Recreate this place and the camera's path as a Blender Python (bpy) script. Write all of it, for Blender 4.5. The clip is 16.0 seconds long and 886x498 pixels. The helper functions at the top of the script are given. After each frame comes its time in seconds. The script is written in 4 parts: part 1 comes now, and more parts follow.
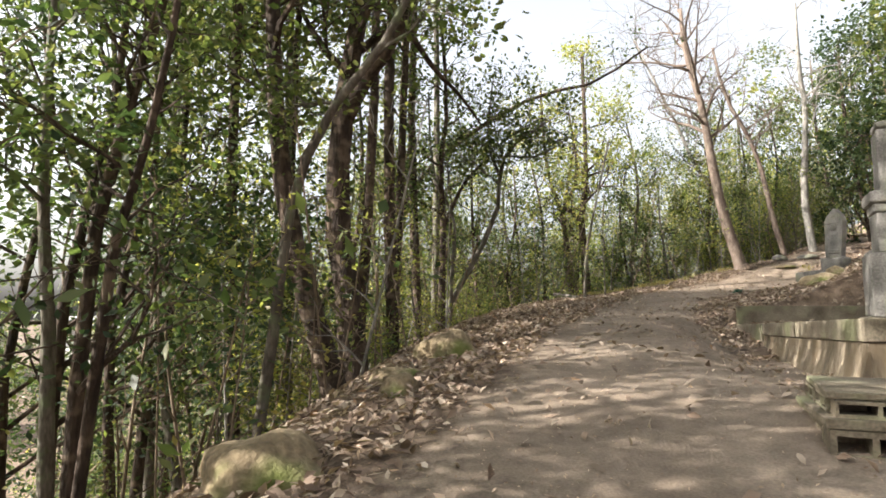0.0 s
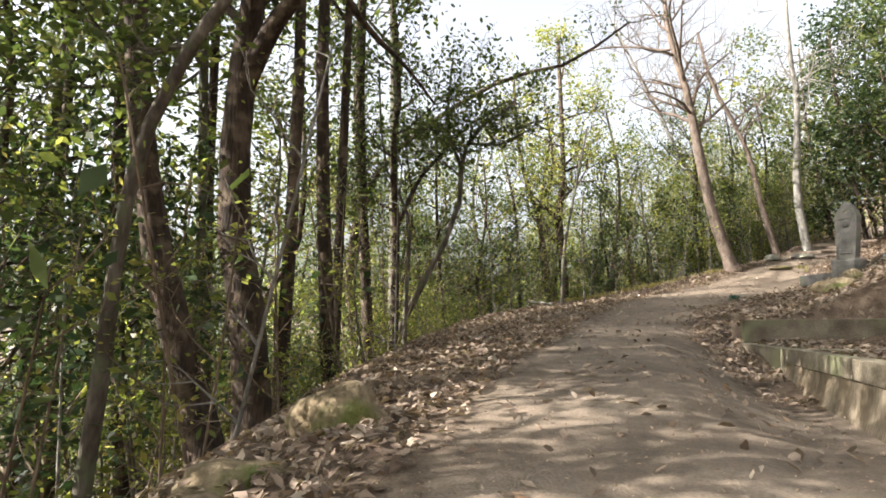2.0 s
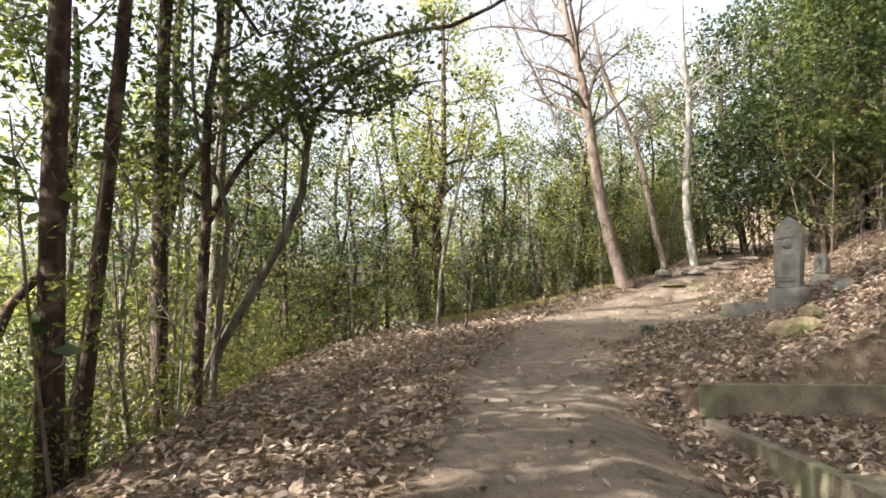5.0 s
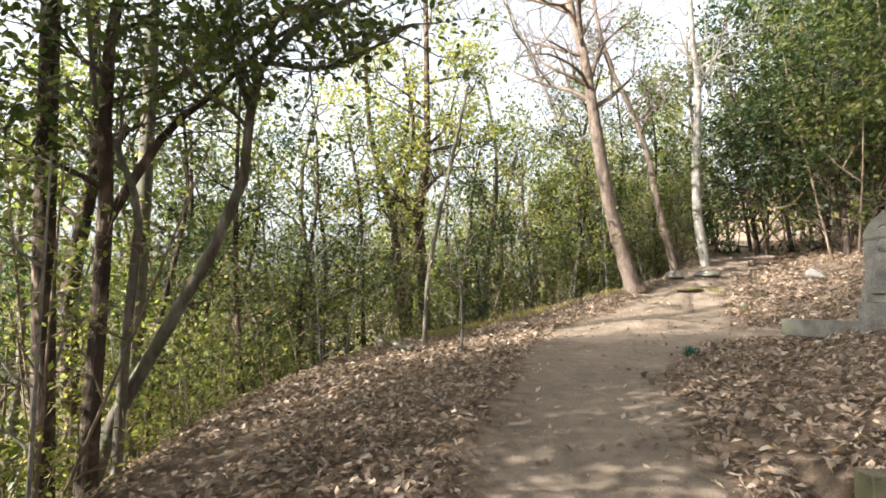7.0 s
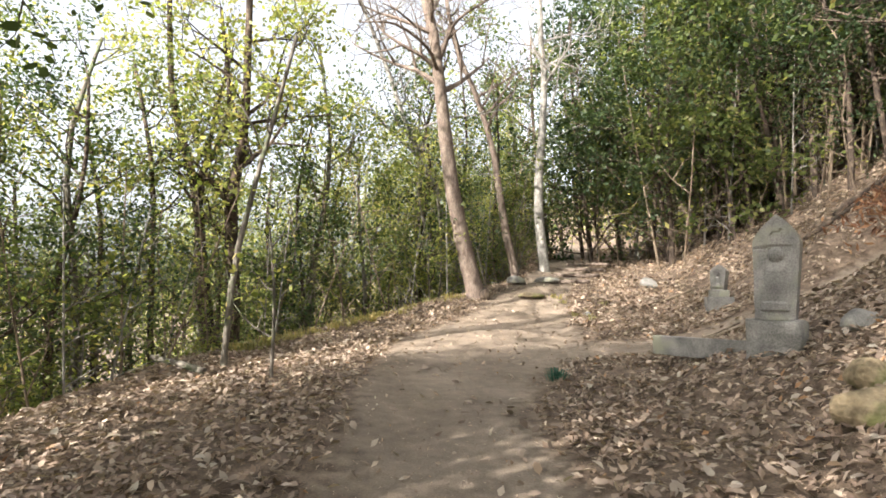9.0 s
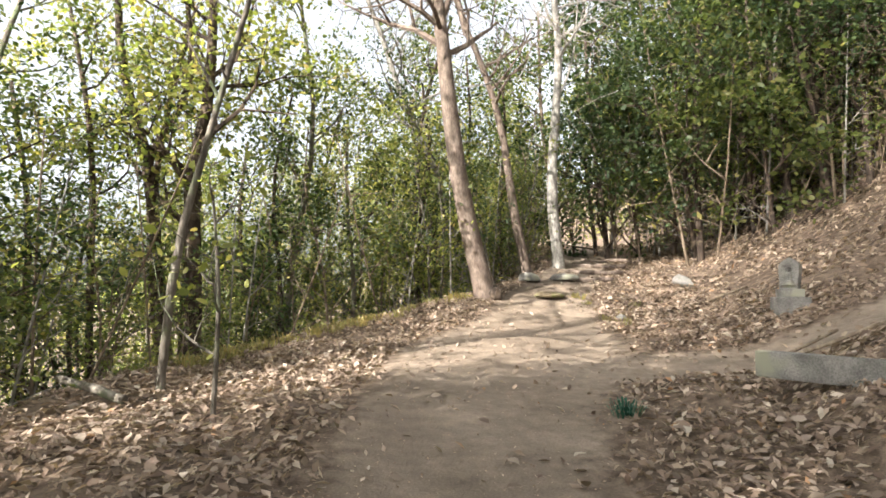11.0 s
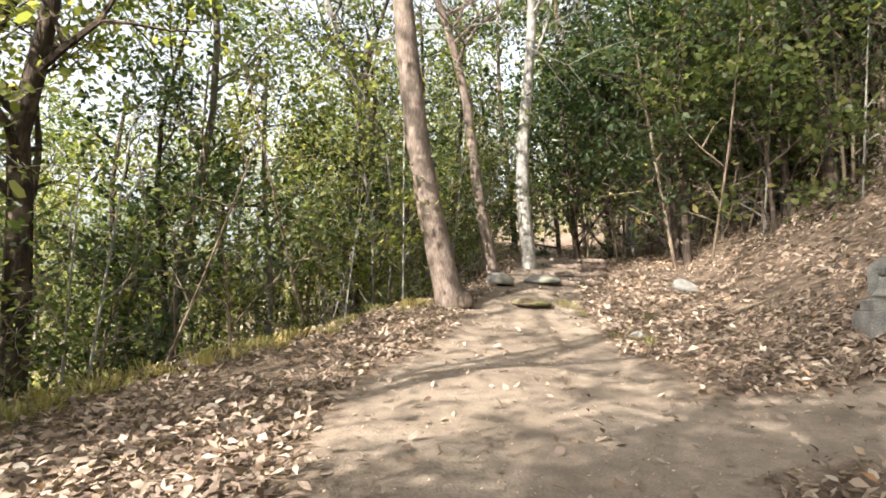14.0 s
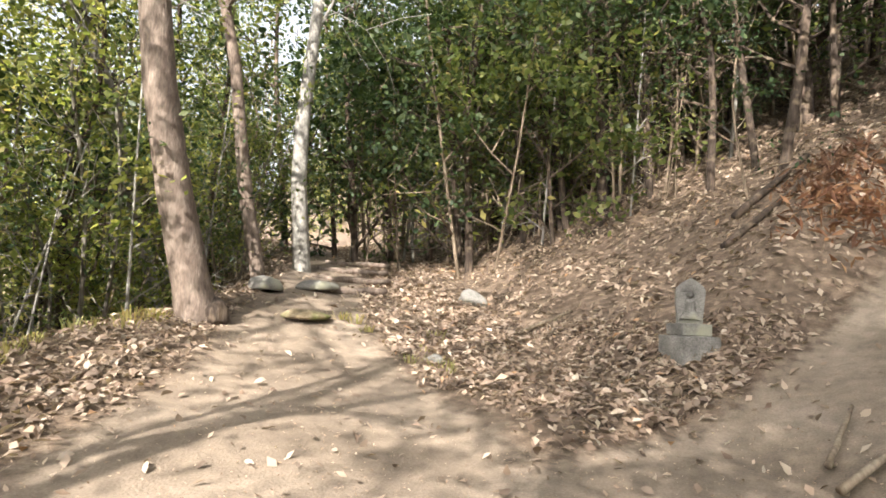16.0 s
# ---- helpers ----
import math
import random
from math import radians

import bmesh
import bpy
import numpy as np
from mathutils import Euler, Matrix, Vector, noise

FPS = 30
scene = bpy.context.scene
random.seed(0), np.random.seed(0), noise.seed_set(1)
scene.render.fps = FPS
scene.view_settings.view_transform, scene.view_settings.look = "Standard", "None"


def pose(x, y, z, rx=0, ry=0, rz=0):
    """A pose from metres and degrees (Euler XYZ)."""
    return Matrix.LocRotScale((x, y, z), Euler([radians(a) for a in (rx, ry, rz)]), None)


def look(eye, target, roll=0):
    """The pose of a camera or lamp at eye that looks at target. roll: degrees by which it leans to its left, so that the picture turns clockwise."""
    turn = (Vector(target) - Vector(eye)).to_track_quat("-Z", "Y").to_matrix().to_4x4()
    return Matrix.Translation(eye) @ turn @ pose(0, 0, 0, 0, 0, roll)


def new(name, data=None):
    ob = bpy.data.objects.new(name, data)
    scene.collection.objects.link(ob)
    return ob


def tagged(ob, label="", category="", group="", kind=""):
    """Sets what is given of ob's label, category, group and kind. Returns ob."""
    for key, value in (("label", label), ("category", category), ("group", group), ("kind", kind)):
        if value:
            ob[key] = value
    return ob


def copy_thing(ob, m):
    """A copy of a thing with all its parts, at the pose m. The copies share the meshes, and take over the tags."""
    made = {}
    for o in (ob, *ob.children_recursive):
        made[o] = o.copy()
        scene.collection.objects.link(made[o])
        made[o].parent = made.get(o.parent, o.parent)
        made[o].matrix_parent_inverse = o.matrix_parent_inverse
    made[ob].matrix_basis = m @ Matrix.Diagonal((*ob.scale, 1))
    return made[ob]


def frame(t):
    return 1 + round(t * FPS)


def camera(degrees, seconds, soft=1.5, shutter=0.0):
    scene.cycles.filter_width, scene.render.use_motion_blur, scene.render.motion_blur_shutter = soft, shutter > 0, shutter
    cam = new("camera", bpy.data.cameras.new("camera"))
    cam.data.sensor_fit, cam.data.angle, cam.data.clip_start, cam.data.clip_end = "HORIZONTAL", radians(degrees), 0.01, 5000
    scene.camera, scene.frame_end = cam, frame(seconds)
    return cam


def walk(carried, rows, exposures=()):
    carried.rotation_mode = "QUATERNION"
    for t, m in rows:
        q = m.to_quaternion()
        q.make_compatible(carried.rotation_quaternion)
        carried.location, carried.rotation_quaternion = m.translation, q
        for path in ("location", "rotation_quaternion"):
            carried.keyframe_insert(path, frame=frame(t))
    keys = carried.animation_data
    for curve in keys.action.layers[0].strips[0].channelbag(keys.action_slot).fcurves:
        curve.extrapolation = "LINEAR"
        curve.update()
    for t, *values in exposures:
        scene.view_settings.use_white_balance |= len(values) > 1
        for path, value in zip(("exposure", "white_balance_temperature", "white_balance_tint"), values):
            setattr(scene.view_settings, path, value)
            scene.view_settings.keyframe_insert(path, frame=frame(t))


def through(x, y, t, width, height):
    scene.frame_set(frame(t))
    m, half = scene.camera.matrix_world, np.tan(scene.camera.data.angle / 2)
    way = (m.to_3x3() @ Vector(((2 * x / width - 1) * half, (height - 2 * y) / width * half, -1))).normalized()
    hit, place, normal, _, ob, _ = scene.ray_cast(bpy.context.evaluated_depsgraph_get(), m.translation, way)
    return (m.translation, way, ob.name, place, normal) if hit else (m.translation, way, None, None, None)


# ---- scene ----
cam = camera(72.0, 16.0, 1.7)
PATH = [
    (0, (0.511, 0.433, 1.165), (-0.170, 2.303, 1.366), 0.29),
    (0.5, (0.453, 0.994, 1.273), (-0.289, 2.841, 1.473), -0.19),
    (1, (0.373, 1.566, 1.360), (-0.371, 3.412, 1.561), -0.24),
    (1.5, (0.394, 2.080, 1.396), (-0.278, 3.953, 1.598), -0.25),
    (2, (0.372, 2.696, 1.443), (-0.254, 4.585, 1.646), -0.38),
    (2.5, (0.310, 3.388, 1.564), (-0.278, 5.289, 1.768), -0.31),
    (3, (0.355, 3.905, 1.679), (-0.142, 5.832, 1.883), -0.12),
    (3.5, (0.222, 4.534, 1.818), (-0.198, 6.479, 2.015), -0.16),
    (4, (0.135, 5.106, 1.912), (-0.166, 7.074, 2.109), 0.25),
    (6.5, (-0.731, 8.289, 2.279), (-0.913, 10.272, 2.468), 0.43),
    (7, (-0.728, 8.830, 2.391), (-0.873, 10.816, 2.574), 0.09),
    (7.5, (-0.755, 9.375, 2.468), (-0.832, 11.365, 2.652), 0.35),
    (8, (-0.727, 9.883, 2.494), (-0.648, 11.873, 2.677), 0.51),
    (8.5, (-0.693, 10.483, 2.502), (-0.486, 12.464, 2.686), 0.55),
    (9, (-0.649, 11.090, 2.525), (-0.247, 13.040, 2.712), 0.97),
    (11.5, (-0.416, 14.058, 2.550), (0.017, 16.002, 2.739), 1.09),
    (12, (-0.437, 14.684, 2.556), (-0.003, 16.627, 2.749), 1.14),
    (12.5, (-0.420, 15.225, 2.579), (0.031, 17.163, 2.778), 1.22),
    (13, (-0.288, 15.711, 2.624), (0.256, 17.625, 2.824), 1.08),
    (13.5, (-0.221, 16.242, 2.642), (0.386, 18.138, 2.837), 1.22),
    (14, (-0.087, 16.771, 2.685), (0.575, 18.648, 2.882), 1.61),
    (14.5, (0.095, 17.255, 2.738), (0.882, 19.083, 2.938), 1.48),
    (15, (0.236, 17.776, 2.805), (1.125, 19.556, 3.005), 2.02),
    (15.5, (0.408, 18.089, 2.830), (1.513, 19.742, 3.047), 2.19),
    (16, (0.652, 18.505, 2.879), (1.961, 20.001, 3.104), 2.46),
]
walk(cam, [(t, look(eye, target, roll)) for t, eye, target, roll in PATH], [(0, 1.68), (4, 1.74), (7, 1.88), (16, 1.9)])

# ---- light ----
SUN_AZ, SUN_EL = radians(240), radians(32)      # compass from +y clockwise: a low winter sun over the valley
world = bpy.data.worlds.new("world")
scene.world = world
world.use_nodes = True
wn = world.node_tree
sky = wn.nodes.new("ShaderNodeTexSky")
sky.sky_type, sky.sun_disc = "NISHITA", False
sky.sun_elevation, sky.sun_rotation = SUN_EL, SUN_AZ
sky.air_density, sky.dust_density, sky.ozone_density = 1.0, 6.0, 1.0
pale = wn.nodes.new("ShaderNodeHueSaturation")
pale.inputs["Saturation"].default_value = 0.3
wn.links.new(sky.outputs["Color"], pale.inputs["Color"])
wn.links.new(pale.outputs["Color"], wn.nodes["Background"].inputs["Color"])
wn.nodes["Background"].inputs["Strength"].default_value = 0.15
sun = new("sun", bpy.data.lights.new("sun", "SUN"))
sun.data.energy, sun.data.angle, sun.data.color = 5.0, radians(0.5), (1.0, 0.93, 0.84)
sun_from = Vector((math.sin(SUN_AZ) * math.cos(SUN_EL), math.cos(SUN_AZ) * math.cos(SUN_EL), math.sin(SUN_EL)))
sun.matrix_world = look(sun_from * 60, (0, 0, 0))

# ---- materials ----
def ramp(nt, fac, stops):
    r = nt.nodes.new("ShaderNodeValToRGB")
    while len(r.color_ramp.elements) < len(stops):
        r.color_ramp.elements.new(0.5)
    for e, (p, c) in zip(r.color_ramp.elements, stops):
        e.position, e.color = p, (*c, 1)
    nt.links.new(fac, r.inputs["Fac"])
    return r.outputs["Color"]


def noise_tex(nt, scale, detail=4.0, stretch=None, source="Object"):
    co = nt.nodes.new("ShaderNodeTexCoord")
    n = nt.nodes.new("ShaderNodeTexNoise")
    n.inputs["Scale"].default_value, n.inputs["Detail"].default_value = scale, detail
    out = co.outputs[source]
    if stretch:
        m = nt.nodes.new("ShaderNodeMapping")
        m.inputs["Scale"].default_value = stretch
        nt.links.new(out, m.inputs["Vector"])
        out = m.outputs["Vector"]
    nt.links.new(out, n.inputs["Vector"])
    return n.outputs["Fac"]


def mix(nt, fac, a, b, mode="MIX"):
    m = nt.nodes.new("ShaderNodeMix")
    m.data_type, m.blend_type = "RGBA", mode
    for value, key in ((fac, 0), (a, 6), (b, 7)):
        if hasattr(value, "links"):
            nt.links.new(value, m.inputs[key])
        else:
            m.inputs[key].default_value = value if key == 0 else (*value, 1)
    return m.outputs[2]


def bump(nt, bsdf, height, strength=0.5, distance=0.02):
    b = nt.nodes.new("ShaderNodeBump")
    b.inputs["Strength"].default_value, b.inputs["Distance"].default_value = strength, distance
    nt.links.new(height, b.inputs["Height"])
    nt.links.new(b.outputs["Normal"], bsdf.inputs["Normal"])


def material(name, rough=0.85):
    m = bpy.data.materials.new(name)
    m.use_nodes = True
    bsdf = m.node_tree.nodes["Principled BSDF"]
    bsdf.inputs["Roughness"].default_value = rough
    bsdf.inputs["Specular IOR Level"].default_value = 0.25
    return m, m.node_tree, bsdf


def mottled(name, dark, mid, light, scale, fine, rough=0.85, stretch=None, relief=0.5, depth=0.02, tint=None):
    """A surface of three colours in two scales of noise with relief."""
    m, nt, bsdf = material(name, rough)
    big, small = noise_tex(nt, scale, 5, stretch), noise_tex(nt, fine, 6, stretch)
    col = ramp(nt, big, [(0.3, dark), (0.5, mid), (0.7, light)])
    grain = ramp(nt, small, [(0.3, (0.55, 0.55, 0.55)), (0.7, (1.25, 1.25, 1.25))])
    col = mix(nt, 0.8, col, grain, "MULTIPLY")
    if tint:
        patch = ramp(nt, noise_tex(nt, scale * 0.6, 3), [(0.52, (0, 0, 0)), (0.66, (1, 1, 1))])
        col = mix(nt, patch, col, tint)
    nt.links.new(col, bsdf.inputs["Base Color"])
    bump(nt, bsdf, small, relief, depth)
    return m


def leafy(name, stops, through=0.35, rough=0.42):
    """Leaf blades, each of its own shade, that let some light through."""
    m, nt, bsdf = material(name, rough)
    geo = nt.nodes.new("ShaderNodeNewGeometry")
    info = nt.nodes.new("ShaderNodeObjectInfo")
    col = ramp(nt, geo.outputs["Random Per Island"], stops)
    shift = ramp(nt, info.outputs["Random"], [(0, (0.8, 0.85, 0.85)), (1, (1.2, 1.12, 1.0))])
    col = mix(nt, 1.0, col, shift, "MULTIPLY")
    nt.links.new(col, bsdf.inputs["Base Color"])
    if through:
        tr = nt.nodes.new("ShaderNodeBsdfTranslucent")
        bright = mix(nt, 1.0, col, (1.6, 1.7, 1.0), "MULTIPLY")
        nt.links.new(bright, tr.inputs["Color"])
        ms = nt.nodes.new("ShaderNodeMixShader")
        ms.inputs[0].default_value = through
        nt.links.new(bsdf.outputs[0], ms.inputs[1])
        nt.links.new(tr.outputs[0], ms.inputs[2])
        nt.links.new(ms.outputs[0], nt.nodes["Material Output"].inputs["Surface"])
    return m


M_bark_dark = mottled("dark_bark", (0.028, 0.021, 0.017), (0.055, 0.041, 0.032), (0.11, 0.08, 0.062), 7, 30, 0.95, (1, 1, 0.25), 0.9, 0.03, (0.15, 0.115, 0.085))
M_bark_grey = mottled("grey_bark", (0.07, 0.06, 0.05), (0.13, 0.115, 0.095), (0.22, 0.2, 0.17), 6, 30, 0.95, (1, 1, 0.3), 0.7, 0.02, (0.13, 0.15, 0.09))
M_bark_tan = mottled("tan_bark", (0.117, 0.087, 0.070), (0.164, 0.127, 0.104), (0.222, 0.178, 0.146), 11, 40, 0.9, (1, 1, 0.35), 0.6, 0.02)
M_bark_pale = mottled("pale_bark", (0.16, 0.15, 0.135), (0.235, 0.222, 0.2), (0.32, 0.305, 0.28), 9, 36, 0.9, (1, 1, 0.5), 0.4, 0.01)
M_twig = mottled("twig_bark", (0.1, 0.075, 0.05), (0.17, 0.13, 0.095), (0.28, 0.23, 0.17), 5, 30, 0.95, (1, 1, 0.4), 0.4, 0.01)
M_leaf = leafy("evergreen_leaves", [(0, (0.04, 0.06, 0.023)), (0.45, (0.08, 0.106, 0.039)), (0.8, (0.125, 0.148, 0.056)), (1, (0.18, 0.17, 0.08))], 0.48)
# light leaf kind; the glow of sunlit foliage is also put into this colour
M_leaf_light_sunlit = leafy("light_sunlit_leaves", [(0, (0.1, 0.125, 0.04)), (0.5, (0.185, 0.205, 0.066)), (0.85, (0.26, 0.26, 0.095)), (1, (0.32, 0.26, 0.12))], 0.55)
# dark leaf kind, with the shade of understory and hillside put into its colour
M_leaf_dark_shaded = leafy("dark_shaded_leaves", [(0, (0.022, 0.04, 0.02)), (0.6, (0.044, 0.07, 0.032)), (1, (0.08, 0.105, 0.045))], 0.35, 0.45)
M_litter = leafy("fallen_leaves", [(0, (0.12, 0.082, 0.064)), (0.3, (0.205, 0.148, 0.118)), (0.65, (0.295, 0.223, 0.182)), (0.88, (0.385, 0.305, 0.255)), (0.97, (0.48, 0.405, 0.345)), (1, (0.33, 0.18, 0.095))], 0.12, 0.75)
M_stone = mottled("weathered_granite", (0.13, 0.125, 0.115), (0.205, 0.195, 0.18), (0.28, 0.265, 0.245), 4, 60, 0.9, None, 0.5, 0.008, (0.25, 0.25, 0.19))
M_concrete = mottled("old_concrete", (0.1, 0.082, 0.058), (0.175, 0.148, 0.108), (0.26, 0.225, 0.17), 3, 50, 0.95, None, 0.5, 0.008, (0.2, 0.2, 0.12))
M_rock = mottled("mossy_rock", (0.13, 0.1, 0.06), (0.23, 0.18, 0.115), (0.33, 0.27, 0.18), 3, 22, 0.95, None, 0.9, 0.03, (0.13, 0.15, 0.045))
M_wood_old = mottled("weathered_log", (0.13, 0.1, 0.08), (0.25, 0.2, 0.16), (0.38, 0.32, 0.26), 4, 40, 0.95, (1, 1, 0.3), 0.7, 0.02)
M_soil_red = mottled("red_soil", (0.12, 0.055, 0.035), (0.2, 0.1, 0.065), (0.27, 0.15, 0.1), 3, 18, 0.95, None, 0.9, 0.04)


def ground_material():
    m, nt, bsdf = material("forest_floor", 0.95)
    mask = nt.nodes.new("ShaderNodeAttribute")
    mask.attribute_name = "dirt"
    big, mid, fine = noise_tex(nt, 0.9, 5), noise_tex(nt, 7, 6), noise_tex(nt, 60, 5)
    dirt = ramp(nt, big, [(0.3, (0.15, 0.117, 0.088)), (0.5, (0.208, 0.164, 0.125)), (0.72, (0.27, 0.217, 0.168))])
    dirt = mix(nt, 0.7, dirt, ramp(nt, mid, [(0.3, (0.7, 0.7, 0.7)), (0.7, (1.2, 1.2, 1.2))]), "MULTIPLY")
    dirt = mix(nt, 0.6, dirt, ramp(nt, fine, [(0.35, (0.7, 0.7, 0.7)), (0.65, (1.2, 1.2, 1.2))]), "MULTIPLY")
    soil = ramp(nt, mid, [(0.3, (0.075, 0.054, 0.04)), (0.5, (0.135, 0.1, 0.073)), (0.7, (0.21, 0.158, 0.118))])
    soil = mix(nt, 0.7, soil, ramp(nt, fine, [(0.3, (0.5, 0.5, 0.5)), (0.7, (1.4, 1.35, 1.3))]), "MULTIPLY")
    rough_edge = mix(nt, 0.5, mask.outputs["Color"], mid, "LINEAR_LIGHT")
    edge = ramp(nt, rough_edge, [(0.3, (0, 0, 0)), (0.75, (1, 1, 1))])
    nt.links.new(mix(nt, edge, soil, dirt), bsdf.inputs["Base Color"])
    bump(nt, bsdf, mix(nt, 0.5, mid, fine), 0.6, 0.03)
    return m


M_ground = ground_material()

# ---- helpers for building ----
def part(name, data, mat, parent=None, label=""):
    """Links a bmesh, or (verts, faces), as one mesh object under a thing."""
    me = bpy.data.meshes.new(name)
    if isinstance(data, bmesh.types.BMesh):
        data.to_mesh(me)
        data.free()
    else:
        me.from_pydata(data[0], [], data[1])
    me.materials.append(mat)
    ob = new(name, me)
    if parent:
        ob.parent = parent
    if label:
        tagged(ob, label)
    return ob


def smooth(ob):
    ob.data.polygons.foreach_set("use_smooth", [True] * len(ob.data.polygons))
    return ob


def thing(name, label, category, at=(0, 0, 0), turn=0.0, group="", kind=""):
    ob = new(name)
    ob.matrix_basis = pose(*at, 0, 0, turn)
    ob.empty_display_size = 0.1
    return tagged(ob, label, category, group, kind)


def tube(points, radii, sides=7, wobble=0.0, rng=random):
    """A tapered limb along points: verts and faces."""
    pts = [Vector(p) for p in points]
    verts, faces = [], []
    for i, p in enumerate(pts):
        way = (pts[min(i + 1, len(pts) - 1)] - pts[max(i - 1, 0)]).normalized()
        side = way.cross(Vector((0.31, 0.95, 0.1))).normalized()
        other = way.cross(side)
        for k in range(sides):
            a = 2 * math.pi * k / sides
            r = radii[i] * (1 + wobble * (rng.random() - 0.5))
            verts.append(p + r * (math.cos(a) * side + math.sin(a) * other))
        if i:
            o = (i - 1) * sides
            faces += [(o + k, o + (k + 1) % sides, o + sides + (k + 1) % sides, o + sides + k) for k in range(sides)]
    faces.append(tuple(range(sides))[::-1])
    faces.append(tuple(len(verts) - sides + k for k in range(sides)))
    return verts, faces


def join(pieces):
    verts, faces = [], []
    for v, f in pieces:
        o = len(verts)
        verts += v
        faces += [tuple(i + o for i in face) for face in f]
    return verts, faces


def spline(points, n):
    """A rounded line of n steps through a few points."""
    pts = [np.array(p, float) for p in points]
    pts = [2 * pts[0] - pts[1]] + pts + [2 * pts[-1] - pts[-2]]
    out = []
    for s in range(n + 1):
        u = s / n * (len(pts) - 3)
        i = min(int(u), len(pts) - 4)
        u -= i
        a, b, c, d = pts[i : i + 4]
        out.append(tuple(0.5 * (2 * b + (c - a) * u + (2 * a - 5 * b + 4 * c - d) * u * u + (3 * b - a - 3 * c + d) * u**3)))
    return out


def leaf_mesh(name, centres, normals, sizes, mat, rng, width=0.5, fold=0.15, oval=False):
    """Many leaf blades, each a folded lozenge of its own: one mesh."""
    n = len(centres)
    normals = normals / np.linalg.norm(normals, axis=1, keepdims=True)
    ref = rng.normal(size=(n, 3))
    along = np.cross(normals, ref)
    along /= np.linalg.norm(along, axis=1, keepdims=True) + 1e-9
    across = np.cross(normals, along)
    s = sizes[:, None]
    w = (width * (0.75 + 0.5 * rng.random(n)))[:, None]
    curl = (fold * (rng.random(n) * 1.6 - 0.3))[:, None]
    tip = centres + along * s * 0.55 + normals * s * curl * 0.8
    butt = centres - along * s * 0.45 + normals * s * curl * 0.3
    if oval:
        rings = [butt]
        for side, where in ((-1, -0.2), (-1, 0.22)):
            rings.append(centres + along * s * where + across * s * w * 0.5 * side + normals * s * curl)
        rings.append(tip)
        for side, where in ((1, 0.22), (1, -0.2)):
            rings.append(centres + along * s * where + across * s * w * 0.5 * side + normals * s * curl * 0.9)
        tri = np.array([[0, 1, 5], [1, 2, 4], [1, 4, 5], [2, 3, 4]])
    else:
        rings = [butt, centres - across * s * w * 0.5 + normals * s * curl * 0.9, tip, centres + across * s * w * 0.5 + normals * s * curl]
        tri = np.array([[0, 1, 2], [0, 2, 3]])
    k, f = len(rings), len(tri)
    verts = np.stack(rings, 1).reshape(-1, 3)
    loops = (np.arange(n)[:, None, None] * k + tri).reshape(-1)
    me = bpy.data.meshes.new(name)
    me.vertices.add(k * n)
    me.vertices.foreach_set("co", verts.astype(np.float32).ravel())
    me.loops.add(3 * f * n)
    me.loops.foreach_set("vertex_index", loops.astype(np.int32))
    me.polygons.add(f * n)
    me.polygons.foreach_set("loop_start", np.arange(0, 3 * f * n, 3, dtype=np.int32))
    me.update(calc_edges=True)
    me.materials.append(mat)
    return me


# ---- ground ----
PY = [-30, -6, 0.5, 5.1, 8.3, 11.1, 14.1, 17.2, 18.6, 21.3, 23.2, 24.7, 26, 27.6, 30, 38, 58]
PZ = [-3.0, -0.8, 0, 0.62, 0.90, 1.05, 1.20, 1.50, 1.66, 1.92, 2.15, 2.48, 2.85, 3.32, 3.95, 5.2, 7.8]
CX = [0.6, 0.6, 0.55, 0.5, 0.35, 0.2, 0.08, 0.6, 1.1, 2.3, 3.2, 4.1, 4.75, 5.9, 7.5, 11.2, 19.2]     # middle of the trodden path
EX = [-1.5, -1.2, -1.2, -1.85, -2.5, -3.1, -3.6, -3.75, -3.5, -2.8, -1.5, 0.55, 2.7, 4.9, 6.5, 9.7, 17.2]  # crest of the bank


def ease(a, b, x):
    t = np.clip((x - a) / (b - a), 0, 1)
    return t * t * (3 - 2 * t)


def ground_z(x, y):
    c, p, e = np.interp(y, PY, CX), np.interp(y, PY, PZ), np.interp(y, PY, EX)
    d = x - c
    r, l, over = np.maximum(d - 1.3, 0), np.maximum(-d - 1.1, 0), np.maximum(e - x, 0)
    branch = ease(2.2, 0.6, np.abs(y - 20.4 + 0.12 * (x - 3))) * ease(2.5, 4.5, x)
    kink = np.interp(y, [17.5, 20.5], [1.2, 2.4])
    rise = (0.10 * r + np.interp(y, [17.5, 20.5], [0.34, 0.41]) * np.maximum(r - kink, 0) + 0.14 * np.maximum(r - 5, 0)) * (1 - 0.3 * branch)
    floor = ease(1.9, 2.08, x) * ease(6.5, 4.8, x) * ease(5.68, 5.86, y) * ease(13.42, 13.24, y)
    dip = ease(0.4, 1.6, x) * ease(5.0, 7.5, y) * np.where(x > 1.75, ease(13.42, 13.24, y), ease(15.4, 12.8, y)) * np.interp(y, [5, 7, 9.5, 13, 15], [0, 0.2, 0.42, 0.3, 0]) * ease(9, 6, x)
    held = np.maximum(1.22 - p, 0) * ease(1.75, 2.0, x) * ease(13.26, 13.42, y) * ease(15.5, 14, y)
    rise = np.minimum(rise, 20 + 0.05 * rise)
    fall = 0.10 * np.minimum(l, 3.5) + 0.62 * over * over / (over + 0.5)
    fall = np.where(fall > 14, 14 + 0.02 * (fall - 14), fall)
    z = p + rise - fall - dip + held
    return z * (1 - floor) + (0.92 + 0.02 * rise) * floor


